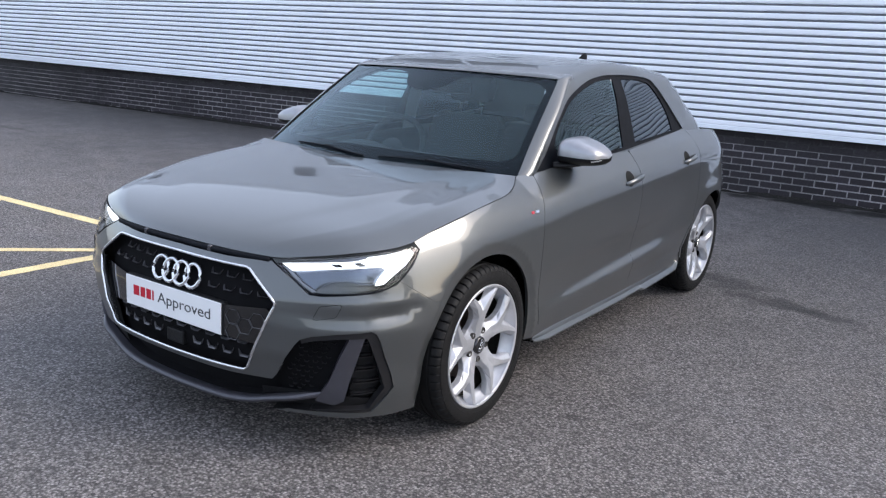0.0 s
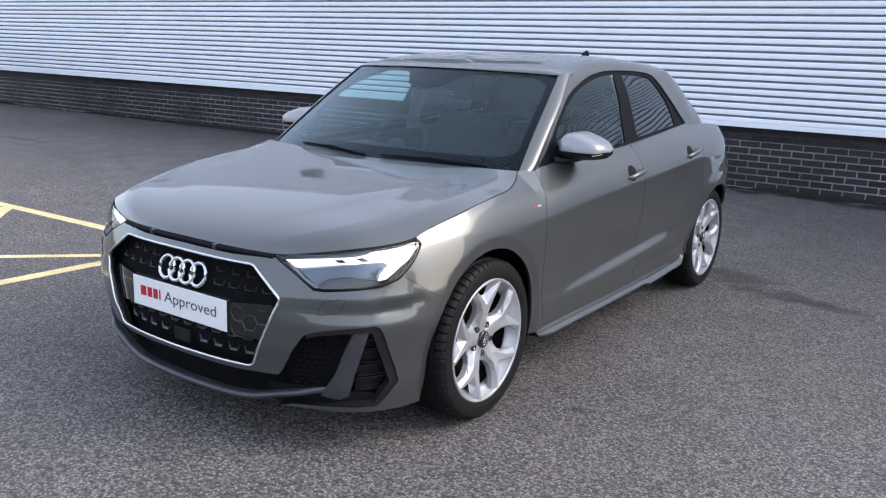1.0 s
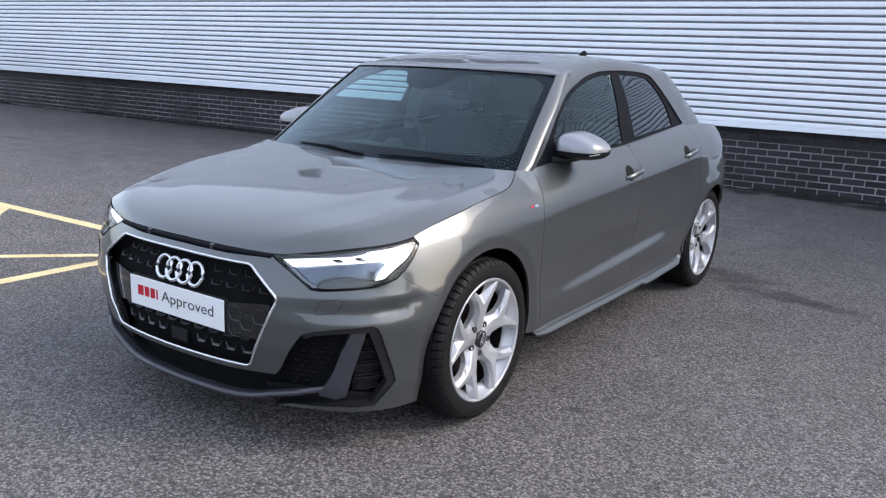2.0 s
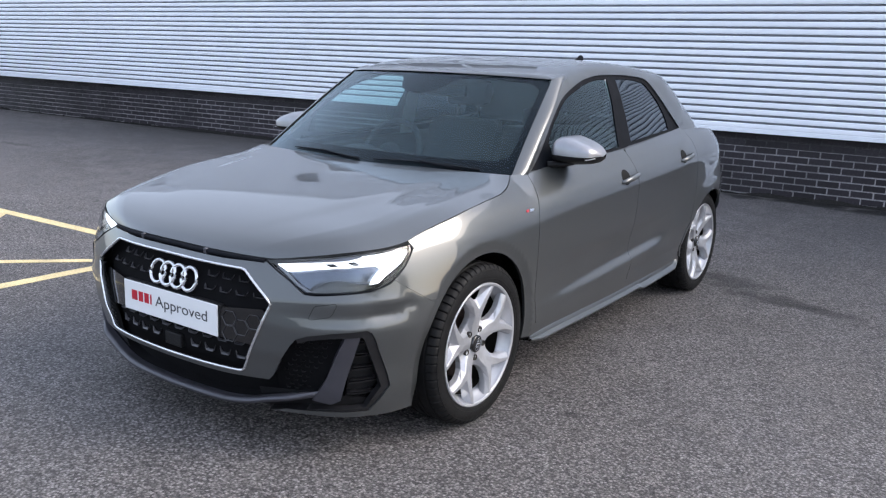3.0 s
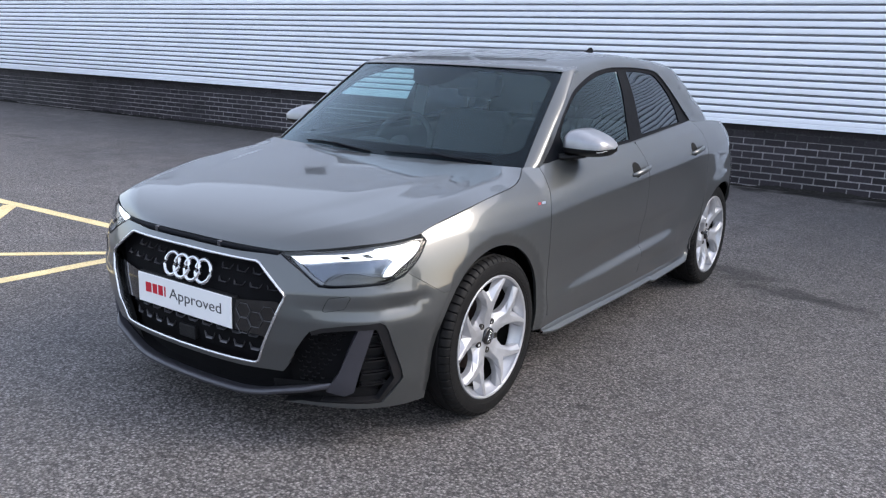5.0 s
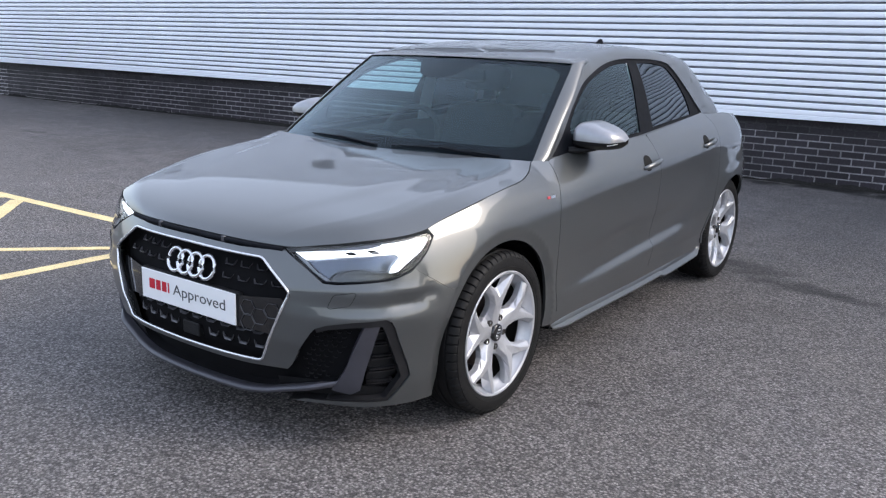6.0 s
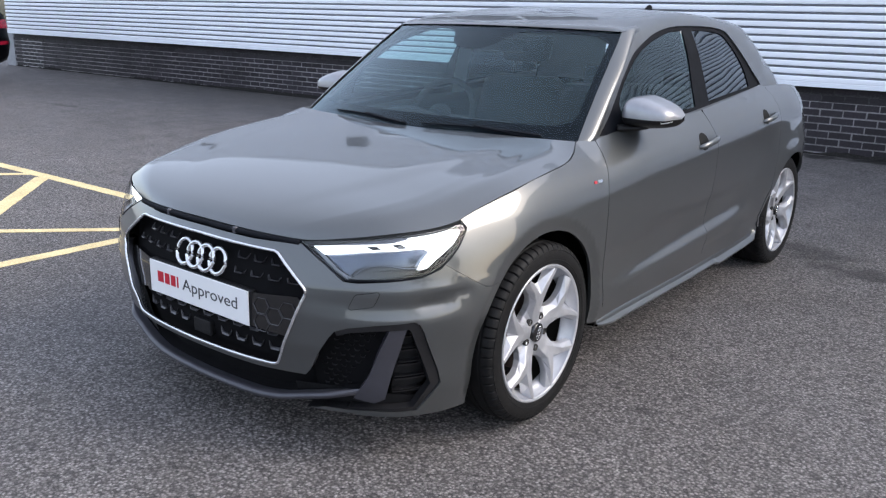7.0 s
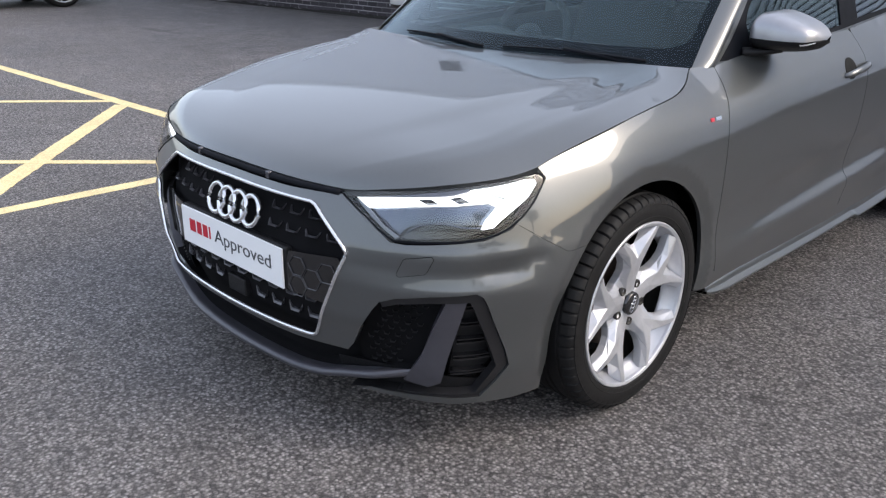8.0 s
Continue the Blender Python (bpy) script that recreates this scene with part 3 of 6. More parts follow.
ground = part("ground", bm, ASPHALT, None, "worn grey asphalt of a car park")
tagged(ground, category="ground", kind="structure")


def stripe(a, b, w):
    """A painted line with slightly ragged edges, from a to b."""
    a, b = Vector(a), Vector(b)
    d = (b - a).normalized()
    n = Vector((-d.y, d.x)) * (w / 2)
    k = max(2, int((b - a).length / 0.06))
    rnd = random.Random(int(a.x * 1000) + 7)
    left = [a + (b - a) * i / k + n * (1 + rnd.uniform(-0.09, 0.05)) for i in range(k + 1)]
    right = [a + (b - a) * i / k - n * (1 + rnd.uniform(-0.09, 0.05)) for i in range(k + 1)]
    return left + right[::-1]


# box outline runs along the wall; two sets of diagonals cross inside it
def road_line(a, b, w, lift):
    ob = slab("road_marking", [(p.x, p.y) for p in stripe(a, b, w)], 0.001, 0.0025 + lift, YELLOW, None, "worn yellow painted line on the asphalt")
    tagged(ob, category="road marking", group="yellow box marking")
    return ob


road_line((-10.5, 0.755), (-2.22, 1.012), 0.10, 0.0)
road_line((-2.27, -2.6), (-2.27, 0.96), 0.10, 0.0)
road_line((-2.70, -0.56), (-4.42, 0.90), 0.12, 0.0005)
road_line((-3.62, -0.80), (-2.33, 0.60), 0.075, 0.0010)
road_line((-6.10, -0.81), (-4.62, 0.90), 0.075, 0.0010)
road_line((-2.33, -0.87), (-2.70, -0.56), 0.12, 0.0005)

# building: wall runs along the x axis, turned by a small angle
WALL_TURN = math.atan(0.027)
building = thing("building", "long shed clad in white ribbed steel above a dark brick plinth", "building", (0, 7.12, 0), kind="structure")
building.rotation_euler = (0, 0, WALL_TURN)
X0, X1, PLINTH, TOP = -17.0, 12.6, 0.705, 5.55


def cladding():
    pitch, prof = 0.0775, []
    z = PLINTH + 0.021
    # each rib: broad flat face, then a narrow deep groove
    while z < TOP:
        prof += [(-0.020, z), (-0.020, z + 0.0195), (-0.134, z + 0.022), (-0.1395, z + 0.024), (-0.1405, z + 0.030), (-0.141, z + 0.045), (-0.1405, z + 0.064), (-0.1395, z + 0.072), (-0.134, z + 0.075), (-0.020, z + 0.0765)]
        z += pitch
    xs = np.linspace(X0, X1, 14)
    P = [[(x, y, zz) for x in xs] for y, zz in prof]
    return grid_sheet("cladding", P, CLADDING, building, "white horizontally ribbed steel cladding")


cladding()
# dark sheet added in the grooves; its grey paints their shade
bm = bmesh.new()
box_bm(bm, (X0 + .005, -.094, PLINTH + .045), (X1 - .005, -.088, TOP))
part("groove_shade", bm, GROOVE_SHADE, building, "dark sheet painting shade into the cladding grooves")
bm = bmesh.new()
box_bm(bm, (X0 - 0.02, -0.142, PLINTH - 0.004), (X1, -0.09, PLINTH + 0.043), 0.004)
part("drip_flashing", bm, FLASHING, building, "white folded steel drip edge")
bm = bmesh.new()
box_bm(bm, (X0, -0.012, PLINTH + 0.034), (X1, 14, TOP + 0.02))
part("inner_wall", bm, FLASHING, building, "plain steel shed behind the cladding")
bm = bmesh.new()
box_bm(bm, (X0 - 0.05, -0.17, TOP), (X1, 14.05, TOP + 0.22), 0.01)
part("parapet_cap", bm, FLASHING, building, "white parapet capping")
bm = bmesh.new()
box_bm(bm, (X0, -0.006, -0.1), (X1, 13.9, PLINTH + 0.03))
part("plinth", bm, MORTAR, building, "grey mortar behind dark bricks")
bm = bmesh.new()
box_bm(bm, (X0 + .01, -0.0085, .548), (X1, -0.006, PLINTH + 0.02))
part("dark_top_mortar", bm, mat("dark_top_mortar", (0.045, 0.043, 0.046), rough=0.95, noise_scale=30, noise_amt=0.4, bump=0.4, bump_scale=250), building, "dark mortar of the top courses")
bm = bmesh.new()
box_bm(bm, (-16.72, -0.012, 0.0), (-15.85, 0.0, 0.60))
part("repaired_plinth", bm, PALE_MORTAR, building, "patch of plinth with fresh pale mortar")

# long office window and louvre vents high on the wall
WIN_X0, WIN_X1, WIN_Z0, WIN_Z1 = -6.70, -2.85, 3.30, 4.05
window = thing("window_1", "long dark office window in a pale frame", "window", (0, 7.12, 0), kind="structure")
window.rotation_euler = (0, 0, WALL_TURN)
bm = bmesh.new()
for lo, hi in (((WIN_X0 - .09, -.20, WIN_Z1), (WIN_X1 + .09, -.12, WIN_Z1 + .09)), ((WIN_X0 - .09, -.22, WIN_Z0 - .09), (WIN_X1 + .09, -.12, WIN_Z0)),
               ((WIN_X0 - .09, -.20, WIN_Z0), (WIN_X0, -.12, WIN_Z1)), ((WIN_X1, -.20, WIN_Z0), (WIN_X1 + .09, -.12, WIN_Z1)), ((-5.47, -.19, WIN_Z0), (-5.39, -.12, WIN_Z1)), ((-4.16, -.19, WIN_Z0), (-4.08, -.12, WIN_Z1))):
    box_bm(bm, lo, hi, .006)
part("window_frame", bm, FLASHING, window, "pale steel window frame")
for x0, x1 in ((WIN_X0, -5.47), (-5.39, -4.16), (-4.08, WIN_X1)):
    bm = bmesh.new()
    box_bm(bm, (x0, -.155, WIN_Z0), (x1, -.142, WIN_Z1))
    part("pane", bm, GLOSS_BLACK, window, "dark reflecting pane")


def louvre(x, z, tall=1.0):
    vent = thing("wall_vent", "dark louvred vent in a steel frame on the cladding", "vent", group="vents high on the shed", kind="structure")
    bm = bmesh.new()
    for lo, hi in (((-.24, -.185, -.16), (.24, -.12, -.13)), ((-.24, -.185, .13), (.24, -.12, .16)), ((-.24, -.185, -.13), (-.21, -.12, .13)), ((.21, -.185, -.13), (.24, -.12, .13))):
        box_bm(bm, lo, hi, .004)
    part("vent_frame", bm, LAMP_BEZEL, vent)
    bm = bmesh.new()
    box_bm(bm, (-.21, -.150, -.13), (.21, -.142, .13))
    part("backing", bm, DARK, vent)
    for k in range(5):
        bm = bmesh.new()
        box_bm(bm, (-.21, -.180, -.115 + k * .05), (.21, -.150, -.100 + k * .05), .002)
        part("slat", bm, TRIM_BLACK, vent)
    vent.location = (x * math.cos(WALL_TURN), 7.12 + x * math.sin(WALL_TURN), z)
    vent.rotation_euler = (0, 0, WALL_TURN)
    vent.scale = (1, 1, tall)


louvre(-7.30, 4.38)
louvre(-11.9, 4.24, .45)

# ragged dirt and moss along the foot of the wall
rnd = random.Random(11)
rows, x = [], X0 + .02
h = .02
while x < X1:
    h = min(.045, max(.006, h + rnd.uniform(-.010, .010)))
    d = .014 + h * .9
    rows.append([(x, -.009, h * 1.2), (x, -.012 - d * .3, h), (x, -.012 - d, .001)])
    x += rnd.uniform(.03, .07)
dirt = grid_sheet("wall_dirt", np.array(rows), mat("dark_dirt", (0.022, 0.021, 0.020), rough=0.95, spec=0.1, noise_scale=60, noise_amt=0.5, bump=0.6, bump_scale=150), building, "dark dirt and moss along the wall's foot", flip_faces=True)
tagged(dirt, kind="stuff")

# plain unseen walls added on the car park's open sides, a dark skyline for reflections
for nm, lo, hi in (("unseen_wall_south", (-60, -28.4, 0), (40, -28, 2.0)), ("unseen_wall_east", (39.6, -28, 0), (40, 30, 2.0)), ("unseen_wall_west", (-60, -28, 0), (-59.6, 30, 2.0))):
    bm = bmesh.new()
    box_bm(bm, lo, hi, 0.02)
    w = part(nm, bm, mat(nm + "_render", (0.07, 0.075, 0.065), rough=0.9, noise_scale=2, noise_amt=0.3, stain=0.2, stain_scale=0.3), None, "plain dark wall added out of view")
    tagged(w, category="wall", kind="structure")

# ---- the grey hatchback ----
car = thing("car", "grey metallic five-door hatchback parked on asphalt, running lights on", "car")


def off(surf, d):
    """A chart moved outward by d (inward if negative)."""
    def moved(a, b):
        a, b = np.asarray(a, float), np.asarray(b, float)
        p, n = surf(a, b), surf_normal(surf, a, b)
        c = np.stack([0 * p[..., 0], np.clip(p[..., 1], 0.1, 2.6), np.full(p.shape[:-1], 0.6)], -1)
        return p + n * np.sign(np.sum(n * (p - c), -1))[..., None] * d
    return moved


def mirror_loop(half):
    """A closed outline that is the same on both sides of the middle: half runs from middle to middle on the +side."""
    return list(half) + [(-a, b) for a, b in half[::-1] if abs(a) > 1e-6]


ARCH_F, ARCH_R, R_F, R_R, RX_F, RX_R = (0.0, 0.312), (2.545, 0.312), 0.357, 0.340, 0.338, 0.334
S0, SR = float(s_at(ARCH_F[0])), float(s_at(ARCH_R[0]))

# edge of the bonnet along the skin: arc length and height
EDGE = [(0, .698), (.20, .697), (.43, .695), (.596, .714), (.752, .734), (.908, .745), (.985, .756), (1.088, .784), (1.30, .828), (1.432, .846),
        (1.572, .862), (1.66, .884), (1.735, .914)]


def edge_point(k):
    """Point of the bonnet's edge, k from 0 (front, middle) to 1 (rear corner)."""
    e = np.array(EDGE)
    s = np.asarray(k) * e[-1, 0]
    return skin(s, pchip(e[:, 0], e[:, 1], s))


HOOD_MID = [(-0.715, .698), (-0.695, .722), (-0.64, .756), (-0.50, .803), (-0.30, .844), (-0.05, .880), (0.15, .905), (0.245, .915)]
K0 = 0.43 / EDGE[-1][0]


def bonnet(u, v):
    """Bonnet: u from the middle (0) to the edge (1), v from front (0) to rear (1)."""
    u, v = np.broadcast_arrays(np.asarray(u, float), np.asarray(v, float))
    a = abs(u)
    mid = np.array(HOOD_MID)
    w = np.clip(v, 0, 1)
    my = mid[0, 0] + (mid[-1, 0] - mid[0, 0]) * w ** 1.15
    mz = pchip(mid[:, 0], mid[:, 1], my)
    side = edge_point(K0 + (1 - K0) * w)
    front = edge_point(K0 * a)
    corner = edge_point(np.array(K0))
    # across: flat top, soft ridge, falling flank
    f = np.where(a < 0.80, 1 - 0.22 * (a / 0.80) ** 2, 0)
    t = np.clip((a - 0.80) / 0.20, 0, 1)
    f = np.where(a >= 0.80, 0.78 - 0.11 * t - 0.67 * t ** 1.6, f)
    x = side[..., 0] * a
    back = 0.30 * (side[..., 0] * a) ** 2
    y = my + (side[..., 1] - my) * (0.15 * a + 0.85 * a ** 2.2)
    z = side[..., 2] + (mz - side[..., 2]) * f
    # meet the front edge
    fade = np.clip(1 - w / 0.30, 0, 1) ** 2
    x = x + fade * (front[..., 0] - corner[..., 0] * a)
    y = y + fade * (front[..., 1] - (mid[0, 0] + (corner[..., 1] - mid[0, 0]) * (0.15 * a + 0.85 * a ** 2.2)))
    z = z + fade * (front[..., 2] - (corner[..., 2] + (mid[0, 1] - corner[..., 2]) * f0(a)))
    # low step along the flat middle's shoulder
    step = np.clip((a - (.50 + (w - .45) * .30)) / .13, 0, 1)
    fall = .0050 * step * step * (3 - 2 * step) + .0034 * soft(a, .56, .90)
    ease = lambda q: np.clip(q, 0, 1) ** 2 * (3 - 2 * np.clip(q, 0, 1))
    z = z - fall * ease((w - .05) / .45) * ease((1.05 - w) / .40) * ease((1 - a) / .16)
    # shallow crease line that runs back from the lamp
    z = z + 0.0045 * np.exp(-((a - 0.89) / 0.045) ** 2) * np.clip(w * 2.2, 0, 1) * ease((1 - w) / .16)
    return np.stack([np.sign(u + 1e-12) * x, y, z], -1)


def f0(a):
    t = np.clip((a - 0.80) / 0.20, 0, 1)
    return np.where(a >= 0.80, 0.78 - 0.11 * t - 0.67 * t ** 1.6, 1 - 0.22 * (a / 0.80) ** 2)


def build_bonnet():
    u = np.concatenate([np.linspace(-1, -0.72, 22), np.linspace(-0.70, 0.70, 41), np.linspace(0.72, 1, 22)])
    v = np.concatenate([np.linspace(0, 0.12, 14), np.linspace(0.14, 1, 46)])
    U, V = np.meshgrid(u, v)
    P = bonnet(U, V)
    # returned edge all round
    rim = np.concatenate([P[0], P[1:, -1], P[-1, -2::-1], P[-2:0:-1, 0]])
    low = rim + [0, 0, -0.02] - 0.006 * np.stack([np.sign(rim[:, 0]) * (abs(rim[:, 0]) > 0.3), -1.0 * (rim[:, 1] < -0.3), 0 * rim[:, 0]], 1)
    r, c = P.shape[:2]
    idx = np.arange(r * c).reshape(r, c)
    faces = [(idx[i, j], idx[i, j + 1], idx[i + 1, j + 1], idx[i + 1, j]) for i in range(r - 1) for j in range(c - 1)]
    n0, k = r * c, len(rim)
    faces += [(n0 + j, n0 + k + j, n0 + k + (j + 1) % k, n0 + (j + 1) % k) for j in range(k)]
    return link_mesh("bonnet", np.vstack([P.reshape(-1, 3), rim, low]), faces, PAINT, car, "grey metallic bonnet")


build_bonnet()

# dark inner shell behind the shut lines
def inner(a, b):
    a = np.asarray(a, float)
    k = np.clip((abs(a) - 0.90) / 0.12, 0, 1)
    return off(skin, -0.070)(a, b) * (1 - k)[..., None] + off(skin, -0.016)(a, b) * k[..., None]



shell_loop = [(0.0, .17), (S0 - .40, .17), (S0 - .40, .35)] + arc2(S0, .312, .385, 170, 10) + [(S0 + .37, .245), (SR - .36, .245)] \
    + arc2(SR, .312, .37, 170, 10) + [(SR + .37, .17), (ARC[-1] - .02, .17), (ARC[-1] - .02, .82), (float(s_at(2.85)), .95),
    (float(s_at(2.2)), 1.0), (float(s_at(1.3)), .945), (float(s_at(.5)), .900), (1.70, .88), (1.42, .83), (1.1, .77), (.96, .735), (.75, .72), (.43, .678), (0, .67)]
both("inner_shell", inner, shell_loop, DARK, car, step=0.06, depth=0)

def arched(s, z):
    """The skin, with the wheel arches' edges turned in a little."""
    p = skin(s, z)
    a, z = abs(np.asarray(s, float)), np.asarray(z, float)
    for c, rx, rz in ((S0, RX_F, R_F),):
        k = np.clip((1.125 - np.hypot((a - c) / rx, (z - .312) / rz)) / .125, 0, 1)
        p[..., 0] -= np.sign(p[..., 0]) * .013 * k
    k = np.clip((1.24 - np.hypot((a - SR) / RX_R, (z - .312) / R_R)) / .24, 0, 1)
    p[..., 0] += np.sign(p[..., 0]) * .004 * k * k * (3 - 2 * k)
    return p


# front bumper cover, with openings for grille, and cut round lamps and lower intake
arch_front = [(S0 + RX_F * math.cos(radians(a)), .312 + R_F * math.sin(radians(a))) for a in np.linspace(137.3, 180, 16)]
half = [(0, .676), (.25, .675), (.41, .680), (.437, .684), (.533, .636), (.598, .597), (.64, .595), (.728, .602), (.836, .610), (.902, .630), (.9158, .6411)] \
    + [(1.0546, .5562)] + [(a, b) for a, b in arch_front if b < .5550] + [(S0 - RX_F + .001, .25), (1.034, .158), (.93, .156), (.82, .164), (.60, .170), (.47, .166),
    (.52, .180), (.69, .186), (.838, .182), (.878, .226), (.912, .270), (.897, .318), (.879, .358), (.857, .408), (.840, .452), (.828, .474), (.812, .485), (.70, .477), (.616, .463),
    (.575, .448), (.556, .425), (.520, .370), (.488, .310), (.468, .288), (.30, .282), (0, .282)]
GRILLE = [(.352, .655), (.368, .650), (.480, .566), (.485, .555), (.482, .545), (.378, .312), (.366, .304), (.352, .302)]
grille_hole = mirror_loop([(0, .657)] + GRILLE + [(0, .300)])
bumper = panel("front_bumper", arched, mirror_loop(half), PAINT, car, holes=[grille_hole], step=0.026, depth=0.02, deep=0.008, label="grey metallic bumper cover")

# wings
shut = [(s, z) for s, z in curve2([(s, z) for s, z in EDGE[6:]], 40)]
shut = [(s + .001, z - .0022) for s, z in shut]
wing = [(1.016, .735), (1.008, .748)] + [p for p in shut if p[0] > 1.0] + [(1.742, .914), (1.79, .913), (1.833, .911)] + curve2([(1.8345, .906), (1.8005, .85), (1.7525, .77), (1.7385, .70), (1.7425, .60), (1.7525, .50), (1.7825, .36), (1.8005, .262)], 30) \
    + [(1.795, .250), (1.72, .250)] + oval2(S0, .312, RX_F, R_F, -8, 137, 40) + [(1.0552, .5570), (.9168, .6418), (.970, .684)]
both("front_wing", arched, wing, PAINT, car, step=0.015, label="grey metallic wing")

sy = lambda pts: [(float(s_at(y)), z) for y, z in pts]
SEAM = curve2([(1.8375, .908), (1.8035, .85), (1.7555, .77), (1.7415, .70), (1.7455, .60), (1.7555, .50), (1.7855, .36), (1.8035, .262)], 30)
BELT = [(.47, .913), (.64, .934), (1.0, .947), (1.30, .958), (1.54, .974), (2.04, 1.008), (2.20, 1.018)]


def belt_z(y):
    b = np.array(BELT)
    return float(pchip(b[:, 0], b[:, 1], y))


def skin_loop(ys):
    return [(float(s_at(y)), belt_z(y)) for y in ys]


B_SEAM = [(1.372, 0.305), (1.378, .45), (1.366, .62), (1.356, .80), (1.352, .95)]
front_door = [q for q in SEAM if q[1] > .302] + sy([(.420, .300), (.9, .298), (1.365, .303)]) + [(a - .0012, b) for a, b in sy(curve2(B_SEAM, 16))] + skin_loop(np.linspace(1.34, .47, 16))
door_f, door_f2 = both("front_door", skin, front_door, PAINT, car, step=0.013, label="grey metallic front door")
R_SEAM = [(2.188, .314), (2.192, .38), (2.219, .48), (2.250, .60), (2.274, .72), (2.290, .82), (2.293, .92), (2.285, 1.015)]
rear_door = [(a + .0012, b) for a, b in sy(curve2(B_SEAM, 16))][::-1] + sy([(1.39, .304), (1.90, .312), (2.06, .314)]) + sy(curve2(R_SEAM, 24)) + skin_loop(np.linspace(2.26, 1.36, 16))
door_r, door_r2 = both("rear_door", skin, rear_door, PAINT, car, step=0.013, label="grey metallic rear door")
quarter = [(a + .0018, b) for a, b in sy(curve2(R_SEAM, 24))] + sy([(2.6, 1.012), (2.9, .99), (3.03, .93), (3.04, .70), (2.95, .56), (2.93, .26)]) + oval2(SR, .312, RX_R, R_R, -8, 186, 44) + sy([(2.203, .280), (2.193, .283)])
both("rear_quarter", arched, quarter, PAINT, car, step=0.02, label="grey metallic rear quarter")
rear_half = [(float(s_at(2.935)), .26), (float(s_at(2.955)), .56), (float(s_at(3.045)), .70), (ARC[-1] - .55, .74), (ARC[-1] - .002, .74), (ARC[-1] - .002, .20), (ARC[-1] - .5, .19), (float(s_at(3.0)), .2)]
both("rear_bumper", skin, rear_half, PAINT, car, step=0.045, label="grey metallic rear bumper")

# sills and side skirt blades
both("sill", off(skin, -.005), sy([(y, float(np.interp(y, [.42, .9, 1.365, 1.39, 1.9, 2.0], [.297, .295, .300, .301, .309, .313]))) for y in np.linspace(.395, 2.205, 44)] + [(2.215, .24), (.395, .22)]), PAINT, car, step=0.04, depth=0.0, label="grey painted sill")
for flip in (False, True):
    rows = []
    for y in np.concatenate([np.linspace(.398, .52, 12), np.linspace(.55, 1.54, 22), np.linspace(1.555, 1.60, 8), np.linspace(1.65, 2.10, 12), np.linspace(2.11, 2.165, 9)]):
        k = max(0.02, min(1, (y - .396) / .13)) ** .6 * max(0.0, min(1, (2.166 - y) / .06)) ** .5
        step = float(np.interp(y, [1.555, 1.59], [0, 1]))
        x0 = float(skin(s_at(y), .268)[0]) - .010
        z0 = float(np.interp(y, [.4, .55, 1.3, 2.04, 2.17], [.240, .250, .254, .268, .276]))
        x1 = x0 + .010 + (.014 + .006 * step) * k
        z1 = z0 - .006 - (.026 + .012 * step) * k
        xm, zm = x0 + (x1 - x0) * .22, z0 + (z1 - z0) * .50
        rows.append([(x0, y, z0 + .004), (x0 + .004, y, z0), (xm, y, zm), (xm + .002, y, zm - .003), (x1 - .003, y, z1 + .005), (x1, y, z1), (x1 - .004, y, z1 - .007), (x0 - .06, y, z1 - .012)])
    grid_sheet("side_skirt", np.array(rows), PAINT, car, "flared grey side skirt", flip=flip)

# floor pan and wheel housings
bm = bmesh.new()
box_bm(bm, (-.74, -.42, .16), (.74, -.355, .70))
box_bm(bm, (-.50, -.60, .17), (.50, 2.9, .24))
box_bm(bm, (-.72, .44, .17), (.72, 2.13, .26))
box_bm(bm, (-.70, 2.92, .2), (.70, 3.1, .70))
part("floor_pan", bm, DARK, car, "black underbody")
for cy, r, xo in ((0.0, .378, .752), (2.545, .362, .715)):
    for sx in (1, -1):
        a = np.radians(np.linspace(-25, 205, 40))
        P = [[(sx * x, cy + r * math.cos(t), .312 + r * math.sin(t)) for t in a] for x in (.42, xo)]
        grid_sheet("wheel_housing", P, DARK, car, "black wheel arch liner", flip_faces=sx > 0)
        bm = bmesh.new()
        bmesh.ops.create_circle(bm, cap_ends=True, segments=32, radius=r, matrix=Matrix.Translation((sx * .44, cy, .312)) @ Matrix.Rotation(radians(90), 4, "Y"))
        part("housing_wall", bm, DARK, car)

# greenhouse: roof, side frames, black window surrounds, panes
def roof_z(y):
    return float(section(y)[-1, 1])


DLO = curve2([(.490, .922), (.582, .985), (.665, 1.052), (.762, 1.130), (.900, 1.214), (1.105, 1.278), (1.31, 1.309), (1.50, 1.316), (1.75, 1.313), (1.93, 1.300), (2.00, 1.272), (2.095, 1.195), (2.22, 1.090), (2.305, 1.022)], 70) \
    + [(y, belt_z(y) - .004) for y in np.linspace(2.24, .56, 30)]


def pillar_front(z):
    """Front edge of the side frame, behind the windscreen's edge."""
    return screen(screen_edge(z), z)[..., 1] + 0.066


def screen_edge(z):
    return pchip([.88, .908, 1.012, 1.088, 1.20, 1.295, 1.33], [.714, .705, .674, .652, .618, .586, .570], np.asarray(z, float))


